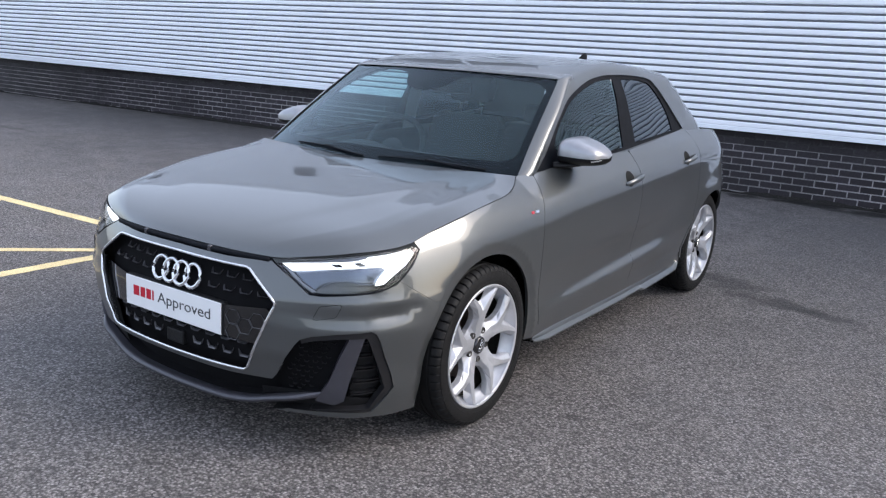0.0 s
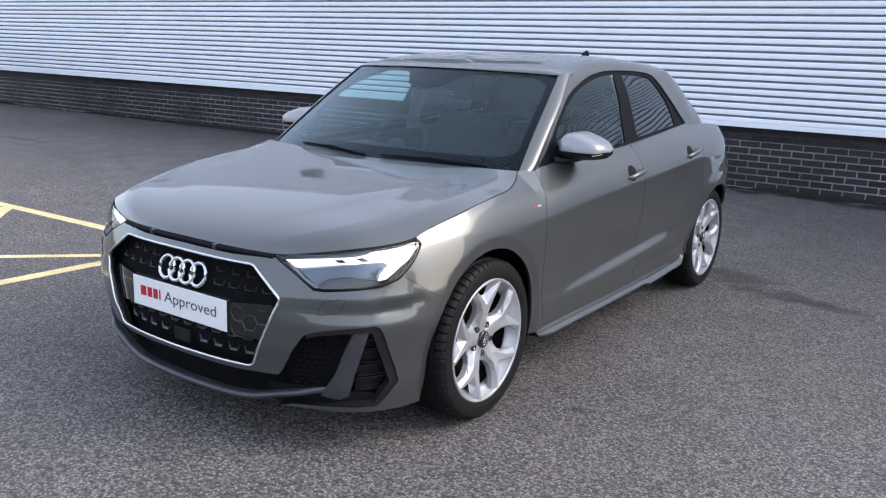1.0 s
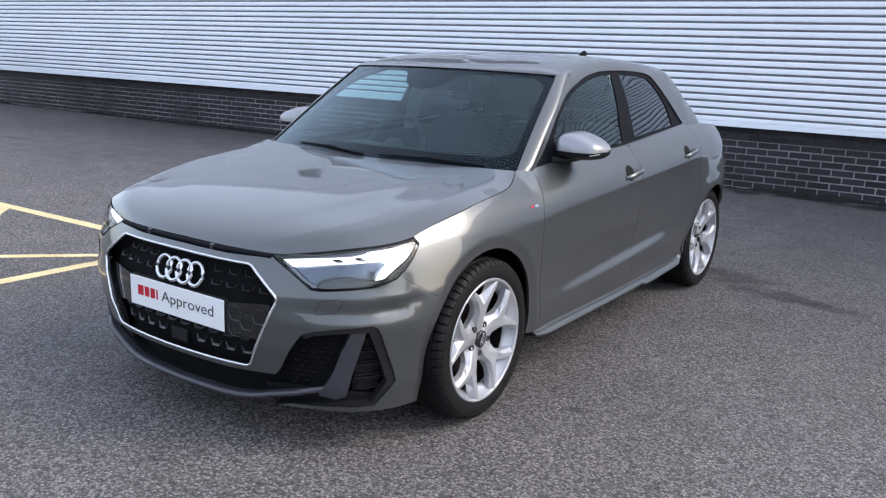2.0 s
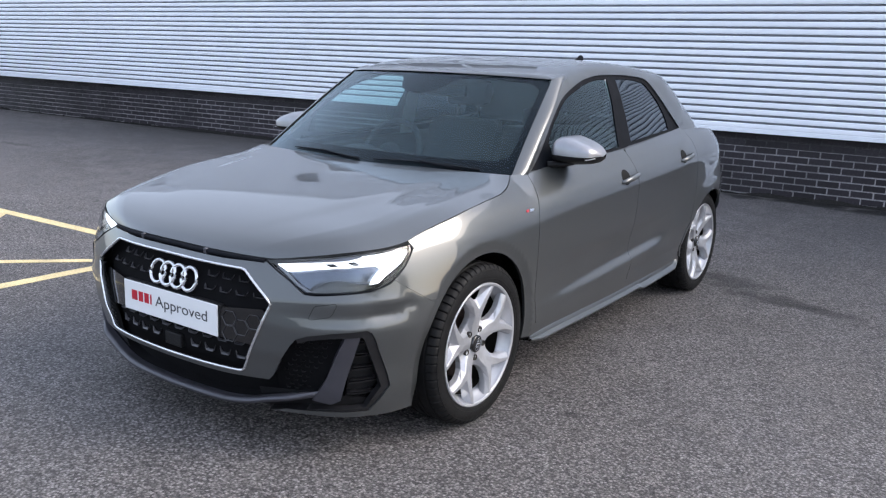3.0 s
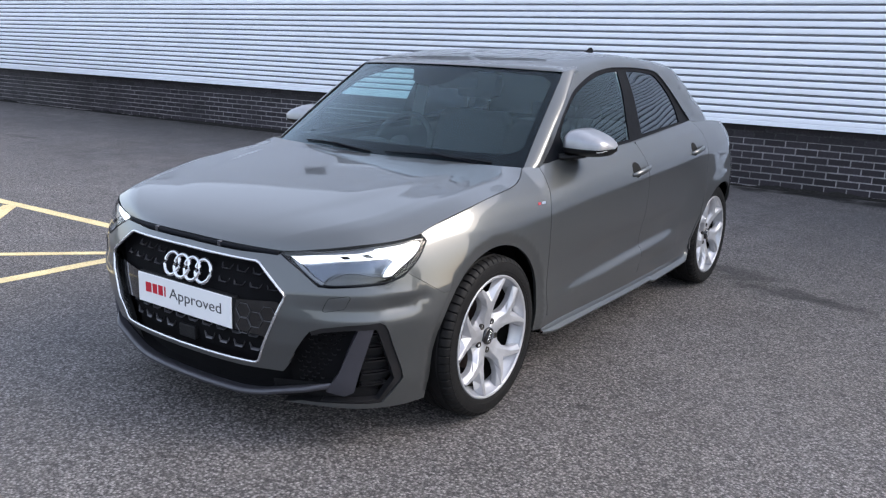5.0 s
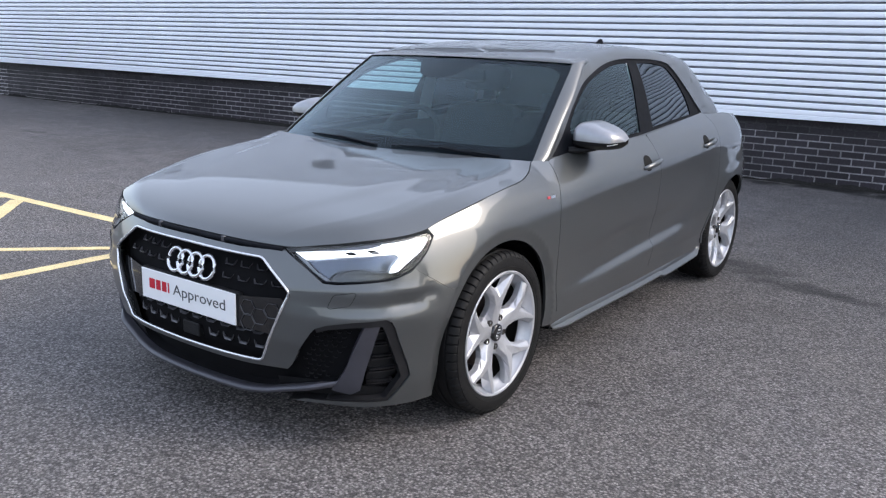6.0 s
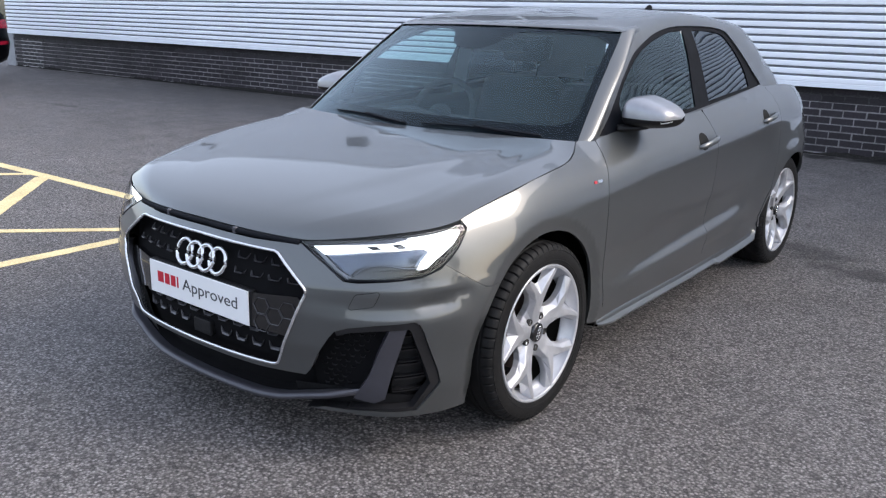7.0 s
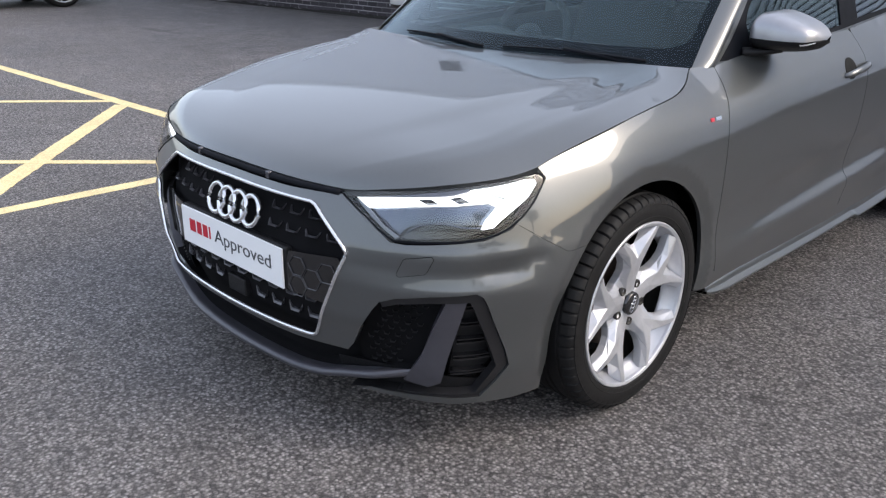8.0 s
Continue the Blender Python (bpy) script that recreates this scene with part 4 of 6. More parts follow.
frame_top = [(y, roof_z(y) - .0305 - crown(y)) for y in np.linspace(.985, 2.68, 50)]
frame_front = [(float(pillar_front(z)), float(z)) for z in np.linspace(.905, 1.292, 26)]
side_loop = frame_front + frame_top + [(2.74, 1.24), (2.86, 1.10), (2.93, .99), (2.88, .965)] + [(y, belt_z(y) - .012) for y in np.linspace(2.28, .47, 34)]
both("side_frame", cabin, side_loop, PAINT, car, holes=[DLO], step=0.026, depth=0.0, deep=0.016, label="grey metallic roof frame and pillars")
GLASS_F = curve2([(.690, .965), (.694, 1.030), (.740, 1.080), (.800, 1.128), (.935, 1.204), (1.125, 1.260), (1.31, 1.292), (1.455, 1.299)], 40) + curve2([(1.455, 1.299), (1.435, 1.20), (1.40, 1.08), (1.382, .972)], 12) + [(1.2, .964), (.9, .955)]
GLASS_R = curve2([(1.565, 1.299), (1.75, 1.297), (1.905, 1.284), (1.965, 1.258), (2.05, 1.185), (2.115, 1.10), (2.135, 1.022)], 30) + [(1.85, 1.006), (1.60, .990)] + curve2([(1.545, .986), (1.552, 1.08), (1.560, 1.20)], 10)
both("window_surround", cabin, DLO, TRIM_BLACK, car, holes=[GLASS_F, GLASS_R], step=0.03, lift=-0.009, depth=0.0, deep=0.006, label="gloss black window surround")
for flip, d in ((False, door_f), (True, door_f2)):
    g = panel("front_side_window", cabin, GLASS_F, SIDE_GLASS, d, step=0.05, lift=-0.013, depth=0.0, flip=flip, label="lightly tinted door glass")
    g.visible_shadow = False
for flip, d in ((False, door_r), (True, door_r2)):
    g = panel("rear_side_window", cabin, GLASS_R, REAR_GLASS, d, step=0.05, lift=-0.013, depth=0.0, flip=flip, label="dark tinted door glass")
    g.visible_shadow = False

# windscreen pillars: rounded strips from the glass to the side frame
for flip in (False, True):
    zs = np.linspace(.885, 1.2865, 40)
    rows = []
    for z in zs:
        a = screen(screen_edge(z), z) + [0.004, -0.002, 0.004]
        yb = float(pillar_front(min(z, 1.292)))
        b = cabin(np.array([yb]), np.array([min(z, 1.292)]))[0]
        t = cabin(np.array([yb + .05]), np.array([min(z, 1.292)]))[0]
        c = b - (t - b) * 0.55 + [0.012, -0.004, 0.006]
        k = np.linspace(0, 1, 9)[:, None]
        rows.append((1 - k) ** 2 * a + 2 * k * (1 - k) * c + k ** 2 * b)
    grid_sheet("windscreen_pillar", np.array(rows), PAINT, car, "grey metallic pillar", flip=flip)

SCREEN_L = [(float(screen_edge(z)), float(z)) for z in np.linspace(.895, 1.294, 20)]
top_run = [(x, 1.298 - .010 * (x / .56) ** 2) for x in np.linspace(.54, -.54, 24)]
screen_loop = SCREEN_L + top_run + [(-a, b) for a, b in SCREEN_L[::-1]] + [(x, .878) for x in np.linspace(-.66, .66, 20)]
clear = [(float(screen_edge(z)) - .030, float(z)) for z in np.linspace(.990, 1.245, 16)]
clear_loop = clear + curve2([(.540, 1.262), (.49, 1.274), (.25, 1.283), (.16, 1.272), (.10, 1.225), (0, 1.205), (-.10, 1.225), (-.16, 1.272), (-.25, 1.283), (-.49, 1.274), (-.540, 1.262)], 40) + [(-a, b) for a, b in clear[::-1]] + curve2([(-.645, .972), (-.60, .957), (-.5, .956), (0, .962), (.5, .956), (.60, .957), (.645, .972)], 30)
ws = panel("windscreen", screen, screen_loop, SCREEN_GLASS, car, step=0.06, depth=0, label="laminated windscreen")
ws.visible_shadow = False
panel("windscreen_border", screen, screen_loop, FRIT, ws, holes=[clear_loop], step=0.05, lift=-0.004, depth=0, label="black printed border")
# pale film added to put a haze over the clear glass
film = panel("screen_film", screen, clear_loop, HAZE_FILM, ws, step=0.06, lift=-0.007, depth=0, label="thin pale film that adds haze to the clear glass")
film.visible_shadow = False

roof_side = [(float(np.interp(roof_z(y) - .0305 - crown(y), section(y)[:, 1], section(y)[:, 0])), float(y)) for y in np.linspace(.93, 2.74, 60)]
front_run = [(x, float(screen(x, 1.298 - .010 * (x / .56) ** 2)[1]) + .006 + .03 * (abs(x) / .56) ** 8) for x in np.linspace(-.572, .572, 30)]
roof_loop = front_run + roof_side + [(x, 2.79 - .10 * (x / .5) ** 2) for x in np.linspace(.40, -.40, 16)] + [(-a, b) for a, b in roof_side[::-1]]
panel("roof", roof, roof_loop, PAINT, car, step=0.03, depth=0.0, label="grey metallic roof")
rows = []
for x in np.linspace(-.598, .598, 61):
    p0 = screen(x, 1.297 - .010 * (x / .56) ** 2) + [0, -.003, .004]
    p2 = roof(np.array([x]), np.array([p0[1] + .060]))[0] + [0, 0, .0006]
    c = np.array([x, p0[1] + .018, p2[2] + .002])
    k = np.linspace(0, 1, 7)[:, None]
    rows.append((1 - k) ** 2 * p0 + 2 * k * (1 - k) * c + k ** 2 * p2)
grid_sheet("roof_header", np.array(rows), PAINT, car, "rolled front edge of the roof")
for sx in (1, -1):
    bm = bmesh.new()
    bmesh.ops.create_uvsphere(bm, u_segments=20, v_segments=12, radius=1, matrix=Matrix.Translation((sx * .5945, .958, 1.2895)) @ Matrix.Rotation(radians(14), 4, "X") @ Matrix.Rotation(radians(18 * sx), 4, "Y") @ Matrix.Diagonal((.026, .074, .017, 1)))
    part("roof_corner", bm, PAINT, car, smooth=True, angle=80)

# tail: hatch with glass, lamps, spoiler
def tail(x, z):
    x, z = np.broadcast_arrays(np.asarray(x, float), np.asarray(z, float))
    y = pchip([.60, .74, .85, .97, 1.05, 1.30, 1.36], [3.225, 3.225, 3.19, 3.11, 3.03, 2.80, 2.72], z) - 0.36 * x ** 2
    return np.stack([x, y, z], -1)


hatch = mirror_loop([(0, .745), (.60, .745), (.58, .80), (.59, .90), (.56, .98), (.48, 1.08), (.40, 1.18), (.32, 1.27), (0, 1.30)])
rear_pane = mirror_loop([(0, 1.02), (.46, 1.02), (.47, 1.05), (.30, 1.25), (0, 1.28)])
panel("tailgate", tail, hatch, PAINT, car, holes=[rear_pane], step=0.05, depth=0.02, label="grey metallic tailgate")
rp = panel("rear_window", tail, rear_pane, REAR_GLASS, car, step=0.08, lift=-0.008, depth=0, label="dark rear window")
rp.visible_shadow = False
lamp_loop = sy([(3.07, .80), (3.09, .93)]) + [(ARC[-1] - .45, .90), (ARC[-1] - .45, .80)]
both("tail_lamp", skin, lamp_loop, RED_LAMP, car, step=0.05, lift=0.006, depth=0.02, label="red tail lamp")
P = []
for x in np.linspace(-.45, .45, 25):
    y0 = 2.66 - .10 * (x / .5) ** 2
    z0 = float(roof(np.array([x]), np.array([y0]))[0, 2])
    k = 1 - max(0, abs(x) - .39) / .062
    P.append([(x, y0, z0 + .004 * k), (x, y0 + .10 * k, z0 + .002 * k), (x, y0 + .17 * k, z0 - .004 * k), (x, y0 + .175 * k, z0 - .014 * k), (x, y0 + .12 * k, z0 - .035 * k), (x, y0 + .02 * k, z0 - .03 * k)])
grid_sheet("roof_spoiler", P, PAINT, car, "grey roof spoiler", close_u=True)

# shark-fin aerial
rows = []
for t in np.linspace(0, 1, 9):
    y, h = 2.26 + .15 * t, .052 * math.sin(min(1, t * 1.1) ** 1.6 * math.pi * .62) ** 0.9 * (1 if t < .9 else .9)
    z0 = roof_z(y) - .003
    w = .007 * math.sin(math.pi * (0.12 + .86 * t)) + .0015
    rows.append([(x * w, y, z0 + h * (1 - abs(x)) ** .8) for x in np.linspace(-1, 1, 9)])
grid_sheet("aerial", rows, TRIM_BLACK, car, "black shark-fin aerial")

# ---- front: grille, emblem, plate, intakes, lamps ----
back = off(skin, -0.046)
grille = panel("grille", back, [(a * .995, .478 + (b - .478) * .995) for a, b in grille_hole], DARK, car, step=0.05, depth=0, label="black honeycomb grille")
rim_line = dense(grille_hole, 0.02)
tube("grille_frame", off(skin, 0.002)(rim_line[:, 0] * .992, .478 + (rim_line[:, 1] - .478) * .988), 0.0052, SATIN_CHROME, grille, "satin silver surround", closed=True, segments=8)


def honeycomb(name, surf, region, w, h, depth, material, parent, wall=0.16):
    """Open hexagonal cells sunk into a surface."""
    V, F = [], []
    lo, hi = np.min(region, 0), np.max(region, 0)
    cols = int((hi[0] - lo[0]) / (.75 * w)) + 2
    rows = int((hi[1] - lo[1]) / h) + 2
    x_mid = round((lo[0] + hi[0]) / 2, 4)
    for i in range(-cols // 2 - 1, cols // 2 + 2):
        for j in range(rows + 1):
            cx, cz = x_mid + i * .75 * w, lo[1] + j * h + (h / 2 if i % 2 else 0)
            ring = np.array([(cx + w / 2 * math.cos(k * math.pi / 3), cz + h / 2 * 1.1547 * math.sin(k * math.pi / 3)) for k in range(6)])
            if not inside(region, np.vstack([ring * .6 + [.4 * cx, .4 * cz], [(cx, cz)]])).all():
                continue
            c = np.array([cx, cz])
            a, b = c + (ring - c) * (1 - wall * .5), c + (ring - c) * (1 - wall)
            k = len(V)
            n_in = surf_normal(surf, np.array([cx]), np.array([cz]))[0]
            pc = surf(np.array([cx]), np.array([cz]))[0]
            n_in = n_in * np.sign(n_in @ (pc - [0, .2, .5]))
            top = surf(a[:, 0], a[:, 1]) + n_in * depth
            mid = surf(b[:, 0], b[:, 1]) + n_in * depth * .75
            low = surf(b[:, 0], b[:, 1])
            outer = surf(a[:, 0], a[:, 1])
            V += list(top) + list(mid) + list(low) + list(outer)
            for q in range(6):
                r = (q + 1) % 6
                F += [(k + q, k + r, k + 6 + r, k + 6 + q), (k + 6 + q, k + 6 + r, k + 12 + r, k + 12 + q), (k + 18 + q, k + 18 + r, k + r, k + q)]
    return link_mesh(name, V, F, material, parent, smooth=False, kind="stuff")


small = [(a * .97, .478 + (b - .478) * .965) for a, b in grille_hole]
HONEY = mat("gloss_black_honeycomb", (0.055, 0.055, 0.062), rough=0.34, spec=0.7, noise_scale=40, noise_amt=0.2)


def bracket(V, F, surf, c, size, depth, rise):
    """One shallow cup-shaped bracket that stands out of a surface."""
    line = np.array([(-1.0, .80), (-.62, -.40), (.62, -.40), (1.0, .80)]) * [size / 2, rise]
    q = np.asarray(c) + line
    th = size * .038
    up, dn = q + [0, th], q - [0, th]
    p0, p1 = surf(up[:, 0], up[:, 1]), surf(dn[:, 0], dn[:, 1])
    n = surf_normal(surf, np.array([c[0]]), np.array([c[1]]))[0]
    n = n * np.sign(n @ (p0[0] - [0, .2, .5]))
    k = len(V)
    taper = np.array([.35, 1, 1, .35])[:, None]
    V += list(p0) + list(p0 + n * depth * .55 * taper) + list(p1 + n * depth * taper) + list(p1)
    for a in range(3):
        for r in range(3):
            F.append((k + r * 4 + a, k + r * 4 + a + 1, k + r * 4 + 4 + a + 1, k + r * 4 + 4 + a))


def brackets(name, surf, region, px, levels, size, depth, rise, material, parent, skip=None, stagger=0.0, shift=0.0):
    """Rows of brackets at the given heights."""
    V, F = [], []
    lo, hi = np.min(region, 0), np.max(region, 0)
    for j, z in enumerate(levels):
        for i in range(-int((hi[0] - lo[0]) / px) - 2, int((hi[0] - lo[0]) / px) + 3):
            c = ((lo[0] + hi[0]) / 2 + (i + shift + stagger * (j % 2)) * px, z)
            tips = np.array([(c[0] - size * .5, z + rise * .4), (c[0] + size * .5, z + rise * .4), (c[0], z - rise)])
            if inside(region, tips).all() and not (skip and skip(*c)):
                bracket(V, F, surf, c, size, depth, rise)
    return link_mesh(name, V, F, material, parent, smooth=False, kind="stuff")


brackets("grille_mesh", back, small, 0.0745, (.334, .384, .572, .621), 0.053, 0.012, 0.0150, HONEY, grille, shift=.5, skip=lambda x, z: (abs(x) < .17 and z > .5) or (z < .36 and abs(x) < .06))
side_panel = [(.262, .408), (.405, .398), (.455, .515), (.440, .530), (.262, .518)]
for flip in (False, True):
    panel("sensor_cover", off(skin, -0.022), side_panel, GLOSS_BLACK, grille, step=0.05, depth=0.01, flip=flip, label="smooth gloss black cover with hexagon relief")
honeycomb("hexagon_relief", off(skin, -0.0215), side_panel, 0.066, 0.056, 0.0035, HONEY, grille, wall=0.10)
bm = bmesh.new()
box_bm(bm, (-.045, -.752, .312), (.045, -.73, .362), 0.004)
part("radar_sensor", bm, BLACK, grille, "black square sensor cover")

# emblem of four linked rings
for i in range(4):
    t = np.linspace(0, 2 * np.pi, 40, endpoint=False)
    cx = -.0795 + i * .057
    pts = np.stack([cx + .0395 * np.cos(t), np.full(40, -.747) + .012 * np.sin(t) + (cx ** 2) * .4, .577 + .0395 * np.sin(t)], 1)
    tube("emblem_ring", pts, 0.0072, SATIN_CHROME, grille, "polished chrome ring", closed=True, segments=10)

# number plate holder and plate
bm = bmesh.new()
box_bm(bm, (-.266, -.758, .403), (.268, -.735, .522), 0.006)
part("plate_holder", bm, BLACK, grille, "black plate holder")
bm = bmesh.new()
box_bm(bm, (-.260, -.766, .407), (.260, -.760, .519), 0.002)
plate = part("plate", bm, WHITE_PLATE, grille, "white show plate with red and grey print")


def lettering(name, text, size, at, material, parent, width=None):
    """Raised flat text that faces -y."""
    cu = bpy.data.curves.new(name, "FONT")
    cu.body, cu.size, cu.extrude = text, size, 0.0004
    tmp = bpy.data.objects.new("tmp", cu)
    scene.collection.objects.link(tmp)
    bpy.context.view_layer.update()
    me = bpy.data.meshes.new_from_object(tmp.evaluated_get(bpy.context.evaluated_depsgraph_get()))
    bpy.data.objects.remove(tmp)
    me.materials.clear()
    me.materials.append(material)
    xs = [v.co.x for v in me.vertices]
    k = width / (max(xs) - min(xs)) if width else 1
    for v in me.vertices:
        v.co = Vector((at[0] + (v.co.x - min(xs)) * k, at[1] - v.co.z, at[2] + v.co.y))
    me.flip_normals()
    ob = new(name, me)
    ob.parent = parent
    return ob


lettering("word", "Approved", 0.056, (-.076, -.7664, .450), GREY_PRINT, plate, width=.285)
bm = bmesh.new()
for x0, x1, z1 in ((-.214, -.181, .487), (-.173, -.147, .487), (-.139, -.113, .487), (-.105, -.097, .487)):
    box_bm(bm, (x0, -.7670, .450), (x1, -.7655, z1))
part("print_bars", bm, RED, plate, "red printed bars")

# lower intake: lip, blades, mesh and slats
LIP = np.array([(0, .159), (.25, .162), (.36, .173), (.45, .195), (.60, .229), (.66, .237)])
rows, floor_rows = [], []
for s in np.linspace(-.655, .655, 90):
    z = float(pchip(LIP[:, 0], LIP[:, 1], np.array(abs(s))))
    fade = min(1, (.665 - abs(s)) / .12)
    o = lambda d, zz: off(skin, d if d < -.03 else d * fade - .020 * (1 - fade))(np.array([s]), np.array([max(.105, zz)]))[0] * [1, 1, 0] + [0, 0, zz]
    rows.append([o(-.030, z + .020), o(-.006, z + .024), o(.006, z + .022), o(.014, z + .015), o(.016, z + .009), o(.013, z + .003), o(-.05, z + .001)])
    floor_rows.append([o(-.028, z + .019), o(-.10, z + .03)])
grid_sheet("intake_floor", np.array(floor_rows), DARK, car, "black intake floor")
lip = grid_sheet("front_lip", np.array(rows), SATIN, car, "satin grey lower lip")
blade = [(.622, .222), (.672, .300), (.712, .395), (.744, .466), (.794, .468), (.770, .380), (.745, .300), (.726, .226), (.69, .208)]
both("intake_blade", off(skin, -.010), blade, SATIN, car, step=0.03, depth=0.035, label="satin grey upright blade")
for flip in (False, True):
    rows = []
    for s in np.linspace(.45, .842, 24):
        z = float(np.interp(s, [.45, .52, .69, .838, .842], [.164, .1805, .1865, .183, .184]))
        rows.append([off(skin, d)(np.array([s]), np.array([z + up]))[0] for d, up in ((-.002, 0), (-.030, .001), (-.085, .010))])
    grid_sheet("intake_shelf", np.array(rows), BLACK, car, "black shelf behind the lower edge", flip=flip)
vent_back = off(skin, -0.050)
both("intake_sill", off(skin, -.034), [(.40, .160), (.52, .176), (.69, .182), (.842, .178), (.850, .214), (.70, .236), (.56, .240), (.40, .225)], BLACK, car, step=0.04, depth=0.0, label="black lower intake edge")
mesh_zone = [(.50, .225), (.60, .235), (.70, .40), (.73, .46), (.60, .452), (.565, .43), (.50, .32)]
for sgn in (1, -1):
    zone = [(sgn * a, b) for a, b in mesh_zone]
    brackets("intake_mesh", vent_back, zone, 0.034, [.236 + .0185 * k for k in range(12)], 0.019, 0.006, 0.0045, BLACK, car, stagger=.5)
    panel("intake_back", off(skin, -.052), [(.47, .215), (.66, .225), (.745, .47), (.60, .462), (.55, .44), (.47, .31)] if sgn > 0 else [(.47, .215), (.66, .225), (.745, .47), (.60, .462), (.55, .44), (.47, .31)], DARK, car, step=0.05, depth=0, flip=sgn < 0)
for flip in (False, True):
    for k in range(5):
        z = .236 + k * .046
        a0 = .748 + (z - .22) * .22
        a1 = float(np.interp(z, [.19, .270, .356, .47], [.84, .880, .846, .80]))
        if a1 - a0 < .02:
            continue
        for dz, w in ((0, .0045), (.011, .003)):
            panel("intake_slat", off(skin, -.032), [(a0, z + dz), (a1, z + dz), (a1, z + dz + w), (a0, z + dz + w)], INTAKE_TRIM, car, step=0.03, depth=0.02, flip=flip)
    panel("slat_back", off(skin, -.050), [(.74, .205), (.84, .205), (.885, .270), (.81, .455), (.79, .455)], BLACK, car, step=0.05, depth=0, flip=flip)
VENT_EDGE = [(.575, .4465), (.616, .4615), (.70, .4755), (.811, .4835), (.8265, .473), (.8385, .4515), (.8555, .4075), (.8775, .3575), (.8955, .3175), (.9105, .270), (.8765, .227), (.837, .1835), (.69, .1875), (.60, .1845)]
VENT_INNER = [(.60, .1875), (.69, .1915), (.826, .193), (.850, .232), (.878, .270), (.863, .312), (.846, .352), (.824, .402), (.806, .446), (.798, .460), (.70, .457), (.62, .446), (.58, .433)]
both("intake_trim", off(skin, -.006), VENT_EDGE + VENT_INNER, INTAKE_TRIM, car, step=0.03, depth=0.026, label="dark satin intake edge")
flap = [(.618, .522), (.622, .532), (.636, .560), (.642, .564), (.706, .574), (.710, .568), (.694, .536), (.688, .530), (.626, .518)]
both("washer_flap", skin, flap, PAINT, bumper, step=0.02, lift=0.0016, depth=0.004, label="painted tow-eye and washer flap")
fl = dense(flap, 0.01)
for flip in (False, True):
    tube("flap_joint", off(skin, 0.0)(fl[:, 0], fl[:, 1]), 0.0016, DARK, bumper, closed=True, segments=5, flip=flip)
seal_s = np.linspace(-.43, .43, 40)
tube("bonnet_seal", [tuple(off(skin, -.004)(np.array([s]), np.array([.687 - .002 * abs(s)]))[0]) for s in seal_s], 0.009, TRIM_BLACK, car, "black rubber bonnet seal")
for sx in (-.20, .16):
    bm = bmesh.new()
    p = off(skin, 0.001)(np.array([sx]), np.array([.685]))[0]
    box_bm(bm, (p[0] - .008, p[1] - .004, .676), (p[0] + .008, p[1] + .02, .696), 0.003)
    part("bump_stop", bm, SATIN, car)

# head lamps
LAMP = [(.432, .690), (.515, .7005), (.596, .7085), (.680, .719), (.752, .728), (.83, .733), (.908, .739), (.960, .744), (.992, .748), (1.008, .744), (1.011, .732), (.995, .712), (.968, .684),
        (.935, .655), (.900, .633), (.868, .620), (.836, .613), (.780, .607), (.728, .605), (.660, .601), (.612, .599), (.598, .602), (.560, .622), (.528, .641), (.48, .664)]
LAMP_IN = [((a - .74) * .965 + .738, (b - .672) * .90 + .671) for a, b in LAMP]
drl_all = [(.468, .686), (.56, .6965), (.66, .7065), (.745, .7135), (.80, .722), (.818, .731), (.960, .741), (.992, .738), (.998, .728), (.964, .698), (.924, .675), (.888, .652), (.864, .635), (.834, .632), (.846, .652), (.880, .684),
           (.86, .695), (.80, .695), (.704, .6905), (.640, .684), (.512, .667)]
gap1 = [(.648, .7040), (.688, .7070), (.716, .6945), (.680, .6915)]
gap2 = [(.738, .7115), (.778, .7150), (.812, .7000), (.772, .6970)]
slot = [(.530, .6770), (.636, .6885), (.646, .6865), (.536, .6735)]
gap3 = [(.824, .7270), (.832, .7300), (.914, .7020), (.906, .6980)]
